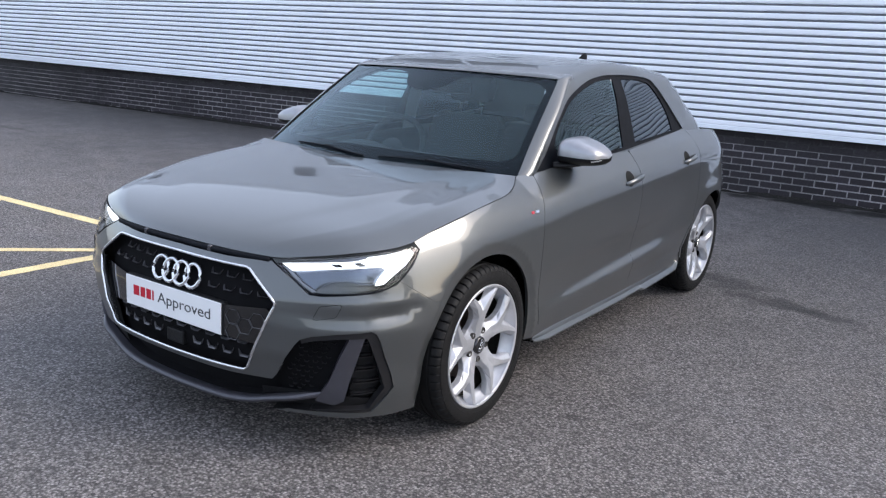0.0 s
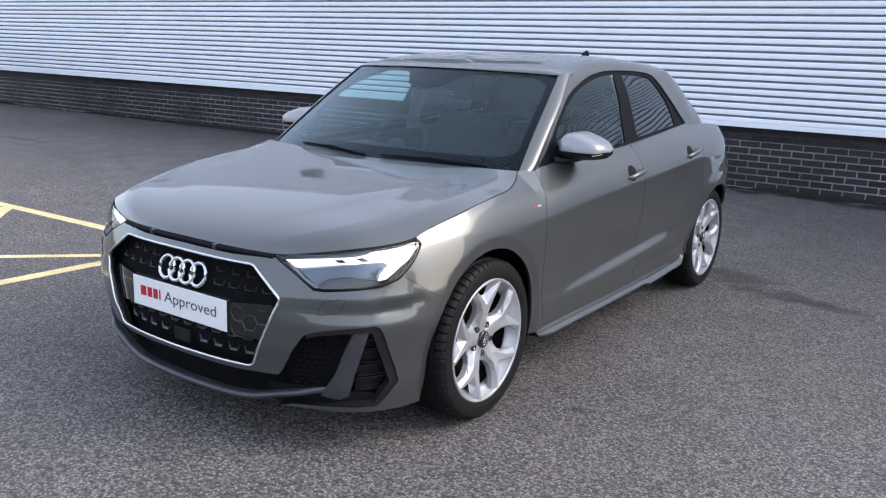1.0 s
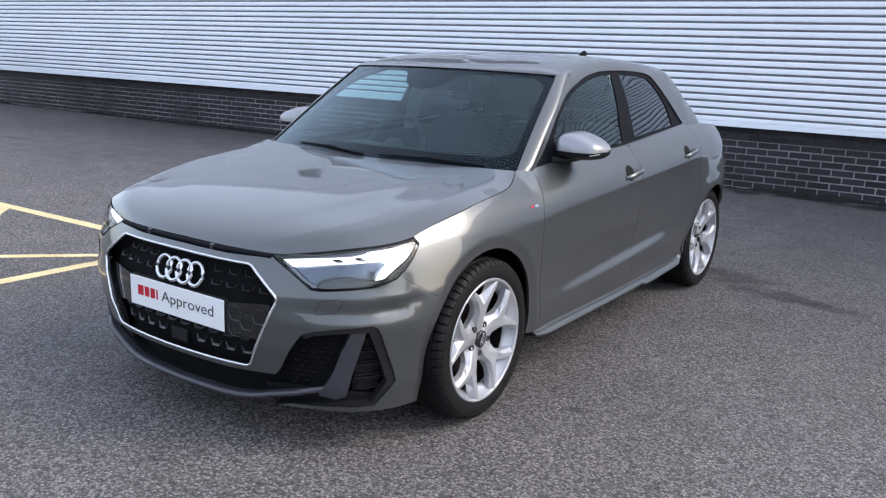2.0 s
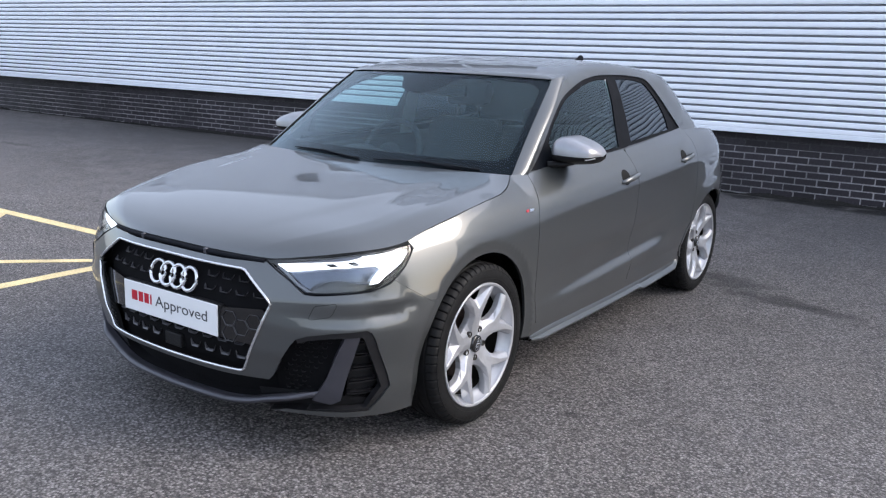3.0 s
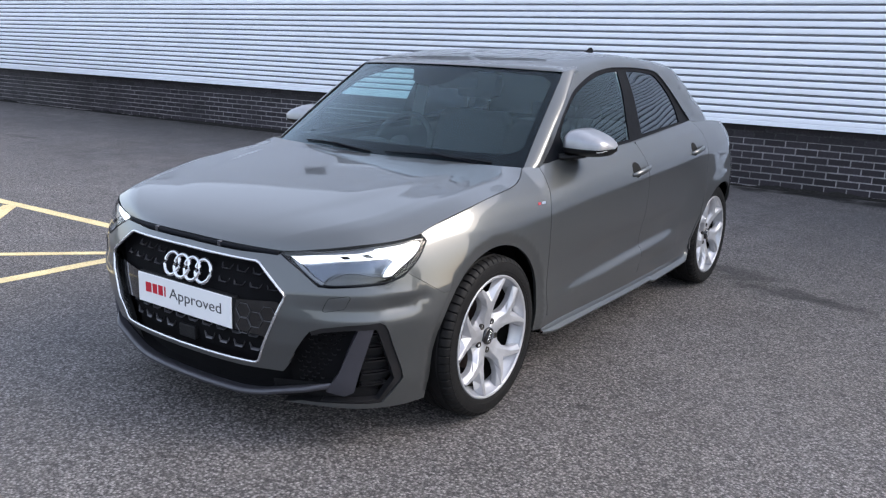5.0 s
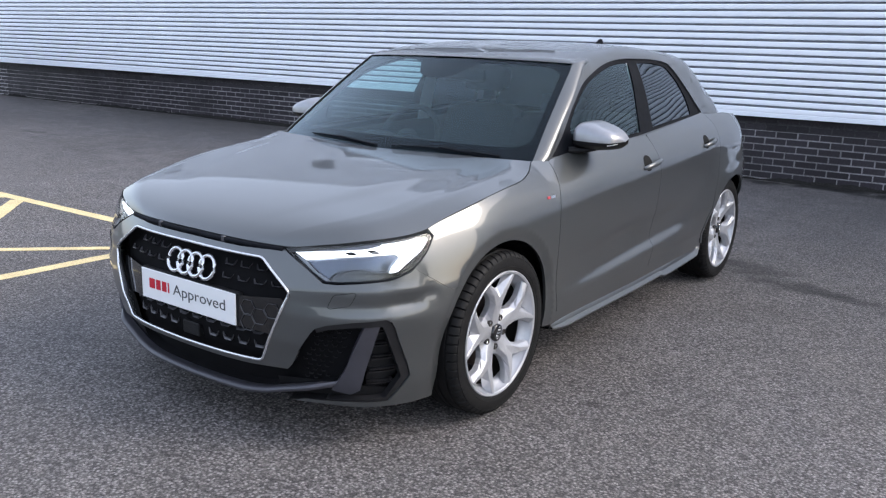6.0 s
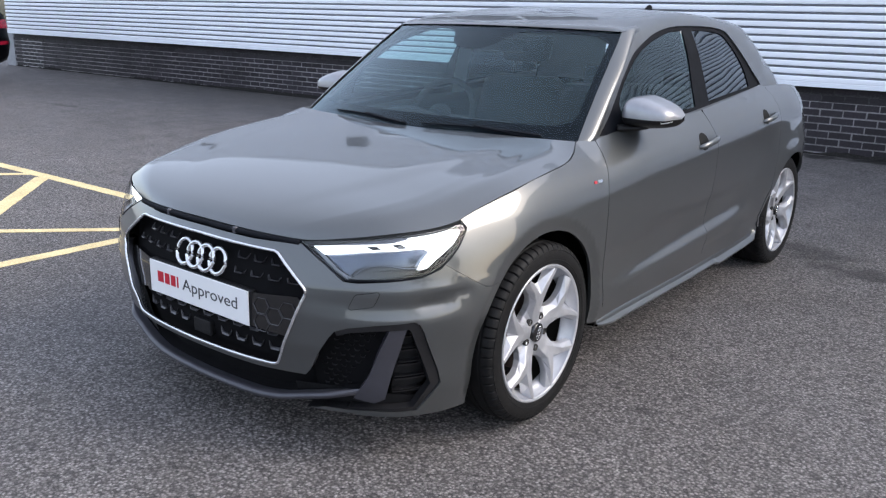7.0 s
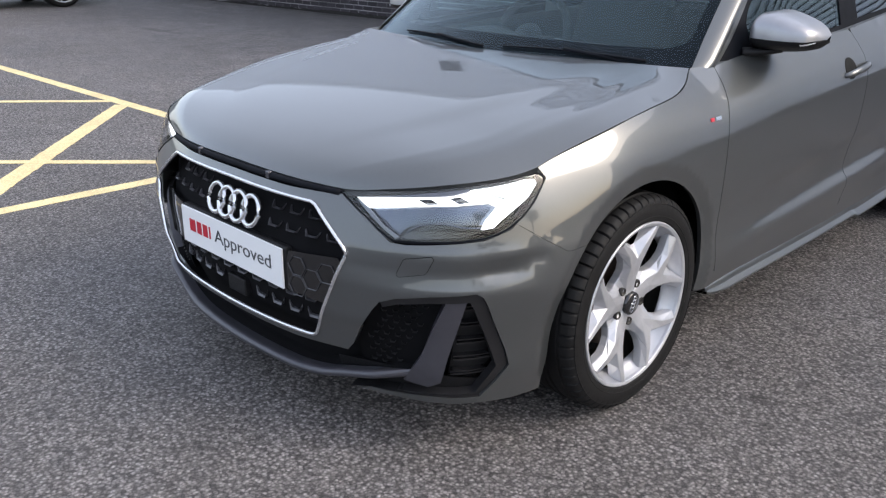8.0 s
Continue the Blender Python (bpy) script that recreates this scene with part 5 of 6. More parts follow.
for flip in (False, True):
    lamp = panel("headlamp", off(skin, -0.055), LAMP_IN, GLOSS_BLACK, car, step=0.05, depth=-1, flip=flip, label="clear headlamp with lit white running light")
    panel("lamp_reflector", off(skin, -0.040), [(.505, .668), (.64, .683), (.704, .690), (.86, .694), (.885, .684), (.852, .652), (.842, .641), (.78, .641), (.724, .648), (.66, .644), (.624, .632), (.596, .606), (.56, .628)], LAMP_SILVER, lamp, step=0.02, depth=0.01, flip=flip, label="blue-grey lamp reflector")
    up = panel("lamp_bezel", off(skin, -0.016), [(.447, .690), (.60, .7085), (.752, .7265), (.83, .7325), (.812, .7305), (.795, .7228), (.745, .7145), (.66, .7075), (.56, .6975), (.470, .6870)], LAMP_BEZEL, lamp, step=0.02, depth=0.01, flip=flip, label="grey bezel over the light strip")
    panel("lamp_side", off(skin, -0.026), [(.466, .682), (.508, .667), (.560, .632), (.612, .609), (.600, .605), (.565, .622), (.520, .648)], LAMP_SIDE, lamp, step=0.02, depth=0.006, flip=flip)
    panel("lamp_floor", off(skin, -0.030), [(.606, .606), (.640, .622), (.70, .630), (.78, .628), (.846, .630), (.880, .632), (.908, .648), (.944, .672), (.980, .692), (.992, .712), (.965, .684), (.932, .657), (.898, .637), (.866, .624), (.834, .617), (.78, .611), (.72, .608), (.66, .605)], GLOSS_BLACK, lamp, step=0.02, depth=0.006, flip=flip, label="black lamp floor")
    k = spline([(.622, .612), (.640, .628), (.672, .641), (.724, .645), (.790, .636), (.842, .634)], 20)
    tube("projector_rim", off(skin, -0.034)(k[:, 0], k[:, 1]), 0.003, LAMP_SILVER, lamp, segments=6, flip=flip)
    k = spline([(.640, .611), (.680, .623), (.740, .628), (.800, .620)], 14)
    tube("projector_rim", off(skin, -0.036)(k[:, 0], k[:, 1]), 0.002, LAMP_SILVER, lamp, segments=6, flip=flip)
    panel("running_light", off(skin, -0.020), drl_all, DRL, lamp, holes=[gap1, gap2, gap3, slot], step=0.02, depth=0.012, flip=flip, label="glowing white light strips")
    lens = panel("lamp_lens", skin, LAMP, LENS_GLASS, lamp, step=0.03, depth=0, flip=flip, label="clear lens")
    lens.visible_shadow = False
    ring_in = [((a - .74) * .986 + .739, (b - .672) * .950 + .6735) for a, b in LAMP]
    panel("lamp_seal", skin, LAMP, FRIT, lamp, holes=[ring_in], step=0.02, lift=0.0012, depth=0.008, flip=flip, label="black lamp edge")

# ---- mirrors, handles, badges, wipers ----
def door_mirror(flip, parent):
    xs = np.linspace(0, 1, 22)
    top = pchip([0, .10, .30, .55, .80, .94, 1.0], [1.036, 1.057, 1.062, 1.050, 1.032, 1.014, .998], xs)
    low = pchip([0, .2, .6, .85, 1.0], [.984, .983, .982, .982, .986], xs)
    base = pchip([0, .25, .6, .85, 1.0], [.940, .936, .942, .954, .977], xs)
    front = pchip([0, .08, .5, .88, 1.0], [.645, .622, .618, .640, .705], xs)
    rear_y = pchip([0, .5, 1.0], [.762, .775, .765], xs)

    def rows(z_hi, z_lo, full):
        out = []
        for x, h, l, f, r in zip(.750 + xs * .199, z_hi, z_lo, front, rear_y):
            # from the rear upper edge over the front face down to the split line, or on under the housing
            t = np.linspace(0, 1, 11)
            if full:
                yy = r + (f - r) * np.sin(t * np.pi / 2) ** .5
                zz = h + (l - h) * (1 - np.cos(t * np.pi / 2) ** .55)
            else:
                yy = f + (r - f) * (1 - np.cos(t * np.pi / 2)) ** .95
                zz = h + (l - h) * np.sin(t * np.pi / 2) ** .8
            out.append(np.stack([np.full(11, x), yy, zz], 1))
        # rounded outer end
        last, tip = out[-1], np.array([.9515, .728, .986])
        out.append(tip + (last - tip) * [0, .55, .55])
        out.append(tip + (last - tip) * 0 + [.001, 0, 0])
        return np.array(out)

    shell = grid_sheet("mirror_shell", rows(top, low, True), MIRROR_CAP, parent, "silver-grey mirror cap", flip=flip, flip_faces=True)
    under = grid_sheet("mirror_base", rows(low, base, False), BLACK, shell, "black lower mirror housing", flip=flip, flip_faces=True)
    P = [[(x, r - .004, z) for z in np.linspace(b + .004, h - .004, 5)] for x, h, b, r in zip(.750 + xs * .199, top, base, rear_y)]
    grid_sheet("mirror_glass", P, CHROME, shell, "mirror glass", flip=flip)
    ends = [rows(top, low, True)[0], rows(low, base, False)[0][1:]]
    ring = np.vstack(ends)
    c = ring.mean(0)
    rim = np.vstack([ring, ring[:1]])
    grid_sheet("mirror_cheek", np.array([rim, rim * 0 + c]), BLACK, shell, flip=flip)
    z0 = rows(low, base, False)
    ind = z0[17:21, 1:3] + [0.002, -0.003, 0]
    grid_sheet("indicator", ind, WHITE_PLASTIC, shell, "clear indicator strip", flip=flip, flip_faces=True)
    foot = [(.735, .640, .937), (.765, .655, .940), (.80, .675, .944), (.84, .69, .952)]
    tube("mirror_arm", spline(foot, 12), np.linspace(.034, .026, 12), BLACK, shell, "black mirror arm", flatten=.42, flip=flip)


MIRROR_CAP = mat("silver_grey_mirror_cap", (0.30, 0.305, 0.325), rough=0.36, metal=0.7, coat=0.8, coat_rough=0.03, noise_scale=30, noise_amt=0.05)
door_mirror(False, door_f)
door_mirror(True, door_f2)


def handle(y0, y1, z0, z1, parent, flip):
    yc, zc = (y0 + y1) / 2 - .045, (z0 + z1) / 2
    t = np.linspace(0, 2 * np.pi, 28, endpoint=False)
    cup = [(float(s_at(yc + .044 * math.cos(a))), zc + .036 * math.sin(a) + .008) for a in t]
    # flat disc on the door; its dark colour paints the cup's shade
    panel("handle_recess", skin, cup, HANDLE_SHADE, parent, step=0.02, lift=0.0012, depth=0.001, flip=flip, label="flat dark disc painting the handle recess's shade")
    pts, rad = [], []
    for k in np.linspace(0, 1, 16):
        y, z = y0 + (y1 - y0) * k, z0 + (z1 - z0) * k
        d = -.008 + .034 * math.sin(math.pi * min(1, max(0, k))) ** .5
        pts.append(off(skin, d)(np.array([float(s_at(y))]), np.array([z]))[0])
        rad.append(.0115 * (.55 + .45 * math.sin(math.pi * k) ** .4))
    tube("door_handle", pts, rad, PAINT, parent, "body-coloured handle", segments=12, flip=flip, flatten=1.15)


HANDLE_SHADE = mat("handle_cup_shade", (0.012, 0.012, 0.012), rough=0.7, spec=0.1, noise_scale=30, noise_amt=0.05)
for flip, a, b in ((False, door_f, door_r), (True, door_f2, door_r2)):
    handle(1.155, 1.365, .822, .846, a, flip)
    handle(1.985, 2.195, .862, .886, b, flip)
    bd = panel("wing_badge", skin, [(float(s_at(.286)), .7855), (float(s_at(.303)), .7855), (float(s_at(.307)), .7945), (float(s_at(.290)), .7945)], RED, car, step=0.02, lift=0.002, depth=0.002, flip=flip, label="small red and silver badge")
    panel("badge_bar", skin, [(float(s_at(.312)), .786), (float(s_at(.340)), .786), (float(s_at(.344)), .795), (float(s_at(.316)), .795)], CHROME, bd, step=0.02, lift=0.002, depth=0.002, flip=flip)

# scuttle panel and wipers
P = []
for x in np.linspace(-.70, .70, 41):
    y0 = .245 + .22 * x ** 2
    y1 = float(screen(x, .93)[1])
    P.append([(x, y0 - .01, .895), (x, y0 + .03, .898), (x, y1 + .02, .905)])
grid_sheet("scuttle", P, BLACK, car, "black scuttle panel")
for x0, x1, z0, z1 in ((-.44, .02, .927, .919), (.10, .58, .925, .917)):
    k = np.linspace(0, 1, 16)
    pts = screen(x0 + (x1 - x0) * k, z0 + (z1 - z0) * k + .008 * np.sin(np.pi * k)) + [0, -.004, .004]
    wiper = tube("wiper", pts, np.linspace(.004, .0065, 16), TRIM_BLACK, car, "black flat wiper blade", flatten=.7)
    arm_path = np.array([pts[7] + [0, -.002, .004], (pts[7] + pts[-1]) / 2 + [.02, .0, -.006], pts[-1] + [.03, .01, -.03]])
    tube("wiper_arm", spline(arm_path, 10), 0.006, TRIM_BLACK, wiper, segments=8)

# ---- wheels ----
def wheel_face(tilt):
    """Five arms that fork into two ridged prongs: facets given as radius, angle from the arm's middle, and x."""
    one = {"B0": (.048, 0, .067), "T0": (.085, 0, .074), "I1": (.142, 0, .085), "R0": (.033, 0, .066)}
    pair = {"R1": (.033, 20, .065), "R2": (.033, 36, .062), "B1": (.048, 24, .0645), "V": (.056, 36, .058), "T1": (.085, 17.0, .070), "T2": (.125, 11.5, .083), "T3": (.172, 16.0, .091), "T4": (.2275, 22.0, .0945),
            "I3": (.182, 10.5, .090), "I4": (.2275, 18.8, .0935), "C3": (.178, 2.6, .066), "C4": (.2245, 14.5, .058),
            "W0": (.092, 36, .050), "W1": (.100, 24.5, .055), "W2": (.120, 18.0, .063), "W3": (.146, 17.5, .071), "W4": (.172, 20.0, .077), "W5": (.200, 24.0, .080), "W6": (.2245, 27.0, .082)}
    faces = [("R0", "B0", "B1", "R1"), ("R1", "B1", "V", "R2"), ("B0", "T0", "T1", "B1"), ("T0", "I1", "T2", "T1"), ("I1", "I3", "T3", "T2"), ("I3", "I4", "T4", "T3"), ("I1", "C3", "I3"), ("C3", "C4", "I4", "I3"),
             ("B1", "T1", "W1", "W0", "V"), ("T1", "T2", "W2", "W1"), ("T2", "T3", "W4", "W3", "W2"), ("T3", "T4", "W6", "W5", "W4")]
    edge = ["W0", "W1", "W2", "W3", "W4", "W5", "W6"]
    V, F = [], []
    for k in range(5):
        for side in (1, -1):
            base = len(V)
            index = {}
            pts = {**one, **pair}
            for key in edge:
                r, q, x = pair[key]
                pts["L" + key] = (r, q + (36 - q) * .04, x - .022)
            for key, (r, q, x) in pts.items():
                ang = radians(tilt + 72 * k + side * q)
                index[key] = len(V)
                V.append((x, r * math.cos(ang), r * math.sin(ang)))
            walls = [(p, q, "L" + q, "L" + p) for p, q in zip(edge[:-1], edge[1:])]
            for f in faces + walls:
                q = [index[n] for n in f]
                F.append(q[::-1] if side > 0 else q)
        # web at the root of the fork
        base = len(V)
        for key, side in (("I1", 1), ("C3", 1), ("C3", -1)):
            r, q, x = {**one, **pair}[key]
            ang = radians(tilt + 72 * k + side * q)
            V.append((x, r * math.cos(ang), r * math.sin(ang)))
        F += [(base, base + 1, base + 2)]
    bm = bmesh.new()
    vs = [bm.verts.new(v) for v in V]
    for f in F:
        bm.faces.new([vs[i] for i in f])
    bmesh.ops.remove_doubles(bm, verts=bm.verts, dist=.0004)
    bmesh.ops.recalc_face_normals(bm, faces=bm.faces)
    hard = [e for e in bm.edges if len(e.link_faces) == 2 and e.calc_face_angle(0) > radians(12)]
    bmesh.ops.bevel(bm, geom=hard, offset=.0016, segments=1, profile=.5, affect="EDGES")
    return bm


DISC = mat("rusty_disc", (0.050, 0.030, 0.024), rough=0.6, metal=0.4, noise_scale=60, noise_amt=0.4)
# inner barrel of the same rim, its shade put into the colour
SHADED_ALLOY = mat("shaded_inner_rim", (0.020, 0.019, 0.018), rough=0.8, spec=0.15, noise_scale=30, noise_amt=0.2)


def build_wheel():
    tilt = 18
    w = part("wheel", wheel_face(tilt), ALLOY, car, "silver five-arm alloy wheel")
    # barrel and outer lip
    prof = [(.058, .2262), (.078, .2265), (.0905, .2275), (.0930, .2292), (.0930, .2312), (.0945, .2335), (.0955, .2365), (.0935, .2398), (.088, .2408), (.080, .2370), (.070, .2325), (.060, .2318)]
    R = lathe_verts(prof, 96)
    grid_sheet("rim_barrel", R, ALLOY, w, "silver rim", close_u=True, flip_faces=True)
    R = lathe_verts([(.086, .2280), (.072, .2230), (.058, .2130), (.048, .2040), (.040, .2035)], 96)
    grid_sheet("rim_web", R, ALLOY, w, "silver inner slope of the rim", close_u=True, flip_faces=True)
    R = lathe_verts([(.040, .2035), (.034, .2250), (-.02, .2150), (-.085, .2200), (-.095, .2380)], 72)
    grid_sheet("rim_well", R, SHADED_ALLOY, w, "inner rim with shade put into its colour", close_u=True, flip_faces=True)
    # tyre with shoulder grooves
    tp = [(.088, .2395), (.0945, .2440), (.0975, .2580), (.0975, .2740), (.0955, .2870), (.0925, .2955), (.0875, .3030), (.0790, .3085), (.062, .3120), (.060, .3075), (.052, .3075), (.050, .3130), (.018, .3135), (.016, .3080), (.008, .3080), (.006, .3135),
          (-.006, .3135), (-.008, .3080), (-.016, .3080), (-.018, .3135), (-.050, .3130), (-.052, .3075), (-.060, .3075), (-.062, .3125), (-.1000, .3100), (-.1180, .2960), (-.1200, .2780), (-.1050, .2450), (-.088, .2390)]
    seg = 480
    T = lathe_verts(tp, seg)
    for j in range(seg):
        if j % 8 == 0:
            for i, (x, r) in enumerate(tp):
                if .061 < abs(x) < .102 and r > .294:
                    T[i, j, 1:] *= (r - .008) / r
    grid_sheet("tyre", T, RUBBER, w, "black low-profile tyre", close_u=True, flip_faces=True).data.set_sharp_from_angle(angle=radians(40))
    # raised ring on the side wall
    for rr in (.256, .290):
        t = np.linspace(0, 2 * np.pi, 72, endpoint=False)
        xx = float(np.interp(rr, [.244, .260, .274, .290], [.0945, .0975, .0975, .0950]))
        tube("sidewall_rib", np.stack([np.full(72, xx), rr * np.cos(t), rr * np.sin(t)], 1), .0014, RUBBER, w, closed=True, segments=6)
    C = lathe_verts([(.060, .034), (.0735, .0335), (.0760, .030), (.0765, .0005)], 32)
    cp = grid_sheet("hub_cap", C, GLOSS_BLACK, w, "black hub cap with silver emblem", close_u=True, flip_faces=True)
    t = np.linspace(0, 2 * np.pi, 24, endpoint=False)
    for k in range(4):
        tube("cap_ring", np.stack([np.full(24, .0772), (-.0165 + .011 * k) * .5 + .0075 * np.cos(t), (-.0165 + .011 * k) * .866 + .0075 * np.sin(t)], 1), .0011, CHROME, cp, closed=True, segments=5)
    for k in range(5):
        a = radians(tilt + 36 + 72 * k)
        B = lathe_verts([(.050, .0125), (.0665, .0120), (.0680, .0100), (.0600, .0085), (.0600, .0005)], 12) + [0, .058 * math.cos(a), .058 * math.sin(a)]
        grid_sheet("wheel_bolt", B, STEEL, w, close_u=True, flip_faces=True)
    D = lathe_verts([(.006, .060), (.008, .070), (.008, .140), (-.006, .142), (-.006, .070)], 64)
    grid_sheet("brake_disc", D, DISC, w, "rusty steel brake disc", close_u=True, flip_faces=True)
    bm = bmesh.new()
    box_bm(bm, (-.04, .085, -.075), (.018, .155, .075), 0.012)
    part("brake_caliper", bm, DARK, w)
    # dark disc added behind the spokes in place of the well's shade
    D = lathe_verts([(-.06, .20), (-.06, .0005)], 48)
    grid_sheet("inner_shade", D, DARK, w, close_u=True, flip_faces=True)
    return w


wheel = build_wheel()
wheel.location = (.752, 0, .3128)
wheel.rotation_euler = (radians(5), 0, 0)


def wheel_copy(m):
    made = copy_thing(wheel, m)
    made.parent = car
    return made


wheel_copy(pose(.727, 2.560, .3128, 40, 0, 0))
wheel_copy(pose(-.752, 0, .3128, 20, 0, 180))
wheel_copy(pose(-.727, 2.560, .3128, 65, 0, 180))

# ---- interior ----
def cushion(name, profile, x0, x1, material, parent, label="", r=0.05):
    """A padded block: side profile (y, z) swept across x, with rounded ends."""
    prof = dense(profile, 0.05)
    c = prof.mean(0)
    rows = []
    for x, k in ((x0, .80), (x0 + r * .3, .93), (x0 + r, 1.0), (x1 - r, 1.0), (x1 - r * .3, .93), (x1, .80)):
        q = c + (prof - c) * k
        rows.append([(x, a, b) for a, b in q])
    ob = grid_sheet(name, rows, material, parent, label, close_u=True)
    n = len(prof)
    return ob


def at(profile, y, z=.26):
    return [(a + y, b + z) for a, b in profile]


def seat(x, y):
    st = cushion("car_seat", at([(-.26, .05), (.22, .02), (.26, .10), (.20, .19), (-.22, .25), (-.28, .18)], y), x - .25, x + .25, SEAT, car, "dark cloth front seat")
    cushion("backrest", at([(.16, .12), (.28, .10), (.48, .68), (.47, .77), (.39, .77), (.24, .35)], y), x - .24, x + .24, SEAT, st)
    cushion("headrest", at([(.40, .845), (.48, .845), (.52, .93), (.49, .99), (.43, .99), (.40, .93)], y), x - .13, x + .13, SEAT, st, r=.04)
    for dx in (-.075, .075):
        post = tube("headrest_post", [(x + dx, y + .43, .98), (x + dx, y + .455, 1.12)], .006, DASH, st, segments=8)
        tube("collar", [(x + dx, y + .447, 1.077), (x + dx, y + .451, 1.100)], .0085, CHROME, post, segments=8)


for x in (-.36, .36):
    seat(x, 1.22)
bench = cushion("rear_bench", at([(-.26, .05), (.22, .05), (.24, .20), (-.24, .24)], 2.05), -.58, .58, SEAT, car, "dark cloth rear bench")
cushion("backrest", at([(.16, .12), (.28, .10), (.45, .62), (.40, .66), (.30, .55)], 2.05), -.58, .58, SEAT, bench)
for x in (-.34, .34):
    cushion("headrest", at([(.40, .68), (.47, .68), (.49, .80), (.42, .80)], 2.05), x - .11, x + .11, SEAT, bench, r=.03)

dash = []
for x in np.linspace(-.66, .66, 33):
    hood = .055 * math.exp(-((x + .36) / .17) ** 2)
    dash.append([(x, .36 + .12 * x * x, .85), (x, .44 + .10 * x * x, .882), (x, .56, .890 + hood * .3), (x, .70, .885 + hood * .8), (x, .80, .860 + hood * .5), (x, .83, .80), (x, .76, .62), (x, .60, .50)])
dashboard = grid_sheet("dashboard", dash, DASH, car, "dark moulded dashboard")
t = np.linspace(0, 2 * np.pi, 48, endpoint=False)
c = np.array([-.36, .93, .865])
u, w = np.array([1, 0, 0]), np.array([0, .42, .907])
wheel_pts = c + .183 * (np.cos(t)[:, None] * u + np.sin(t)[:, None] * w)
steering = tube("steering_wheel", wheel_pts, .016, DASH, car, "dark leather steering wheel", closed=True)
for a in (0, 180, 270):
    d = math.cos(radians(a)) * u + math.sin(radians(a)) * w
    tube("steering_spoke", [c + .04 * d + [0, -.02, 0], c + .178 * d], .014, DASH, steering, segments=8)
bm = bmesh.new()
bmesh.ops.create_uvsphere(bm, u_segments=16, v_segments=10, radius=.075, matrix=Matrix.Translation(c + [0, -.02, 0]) @ Matrix.Rotation(radians(-25), 4, "X") @ Matrix.Diagonal((1, .35, .85, 1)))
part("airbag_cover", bm, DASH, steering, smooth=True)
bm = bmesh.new()
box_bm(bm, (-.13, .79, .77), (.13, .815, .89), .006)
part("centre_display", bm, GLOSS_BLACK, car, "black centre display")
# rear-view mirror with sensor cover
bm = bmesh.new()
box_bm(bm, (-.12, .90, 1.185), (.12, .925, 1.245), .012)
part("interior_mirror", bm, BLACK, car, "black rear-view mirror", smooth=True)
P = [[(x * k, float(screen(x * k, z)[1]) + .012 + .03 * (1 - abs(x) / .11), z) for x in np.linspace(-.11, .11, 9)] for z, k in ((1.293, 1.2), (1.26, 1.0), (1.225, .8), (1.21, .55))]
grid_sheet("sensor_housing", P, BLACK, car, "black camera housing")
# headliner, door cards, floor
panel("headliner", off(roof, -.03), [(x * .95, 1.78 + (y - 1.78) * .97) for x, y in roof_loop], mat("grey_headliner", (0.65, 0.66, 0.67), rough=0.9, noise_scale=200, noise_amt=0.1), car, step=0.08, depth=0)
for flip in (False, True):
    panel("door_card", lambda a, b: off(skin, -.05)(a, b), sy([(.50, .30), (2.15, .30), (2.2, .985), (1.4, .95), (.55, .91)]), DASH, car, step=0.1, depth=0, flip=flip)
for flip in (False, True):
    rows = [[(.70 - .02 * k, y, z) for k, z in ((0, .92), (1, 1.05), (2.5, 1.16), (5, 1.30))] for y in (1.44, 1.56)]
    grid_sheet("belt_pillar", rows, PILLAR_TRIM, car, "pale grey pillar trim", flip=flip)
bm = bmesh.new()
box_bm(bm, (-.60, 2.45, .30), (.60, 2.95, .93), .02)
part("parcel_shelf", bm, DASH, car, "dark parcel shelf")

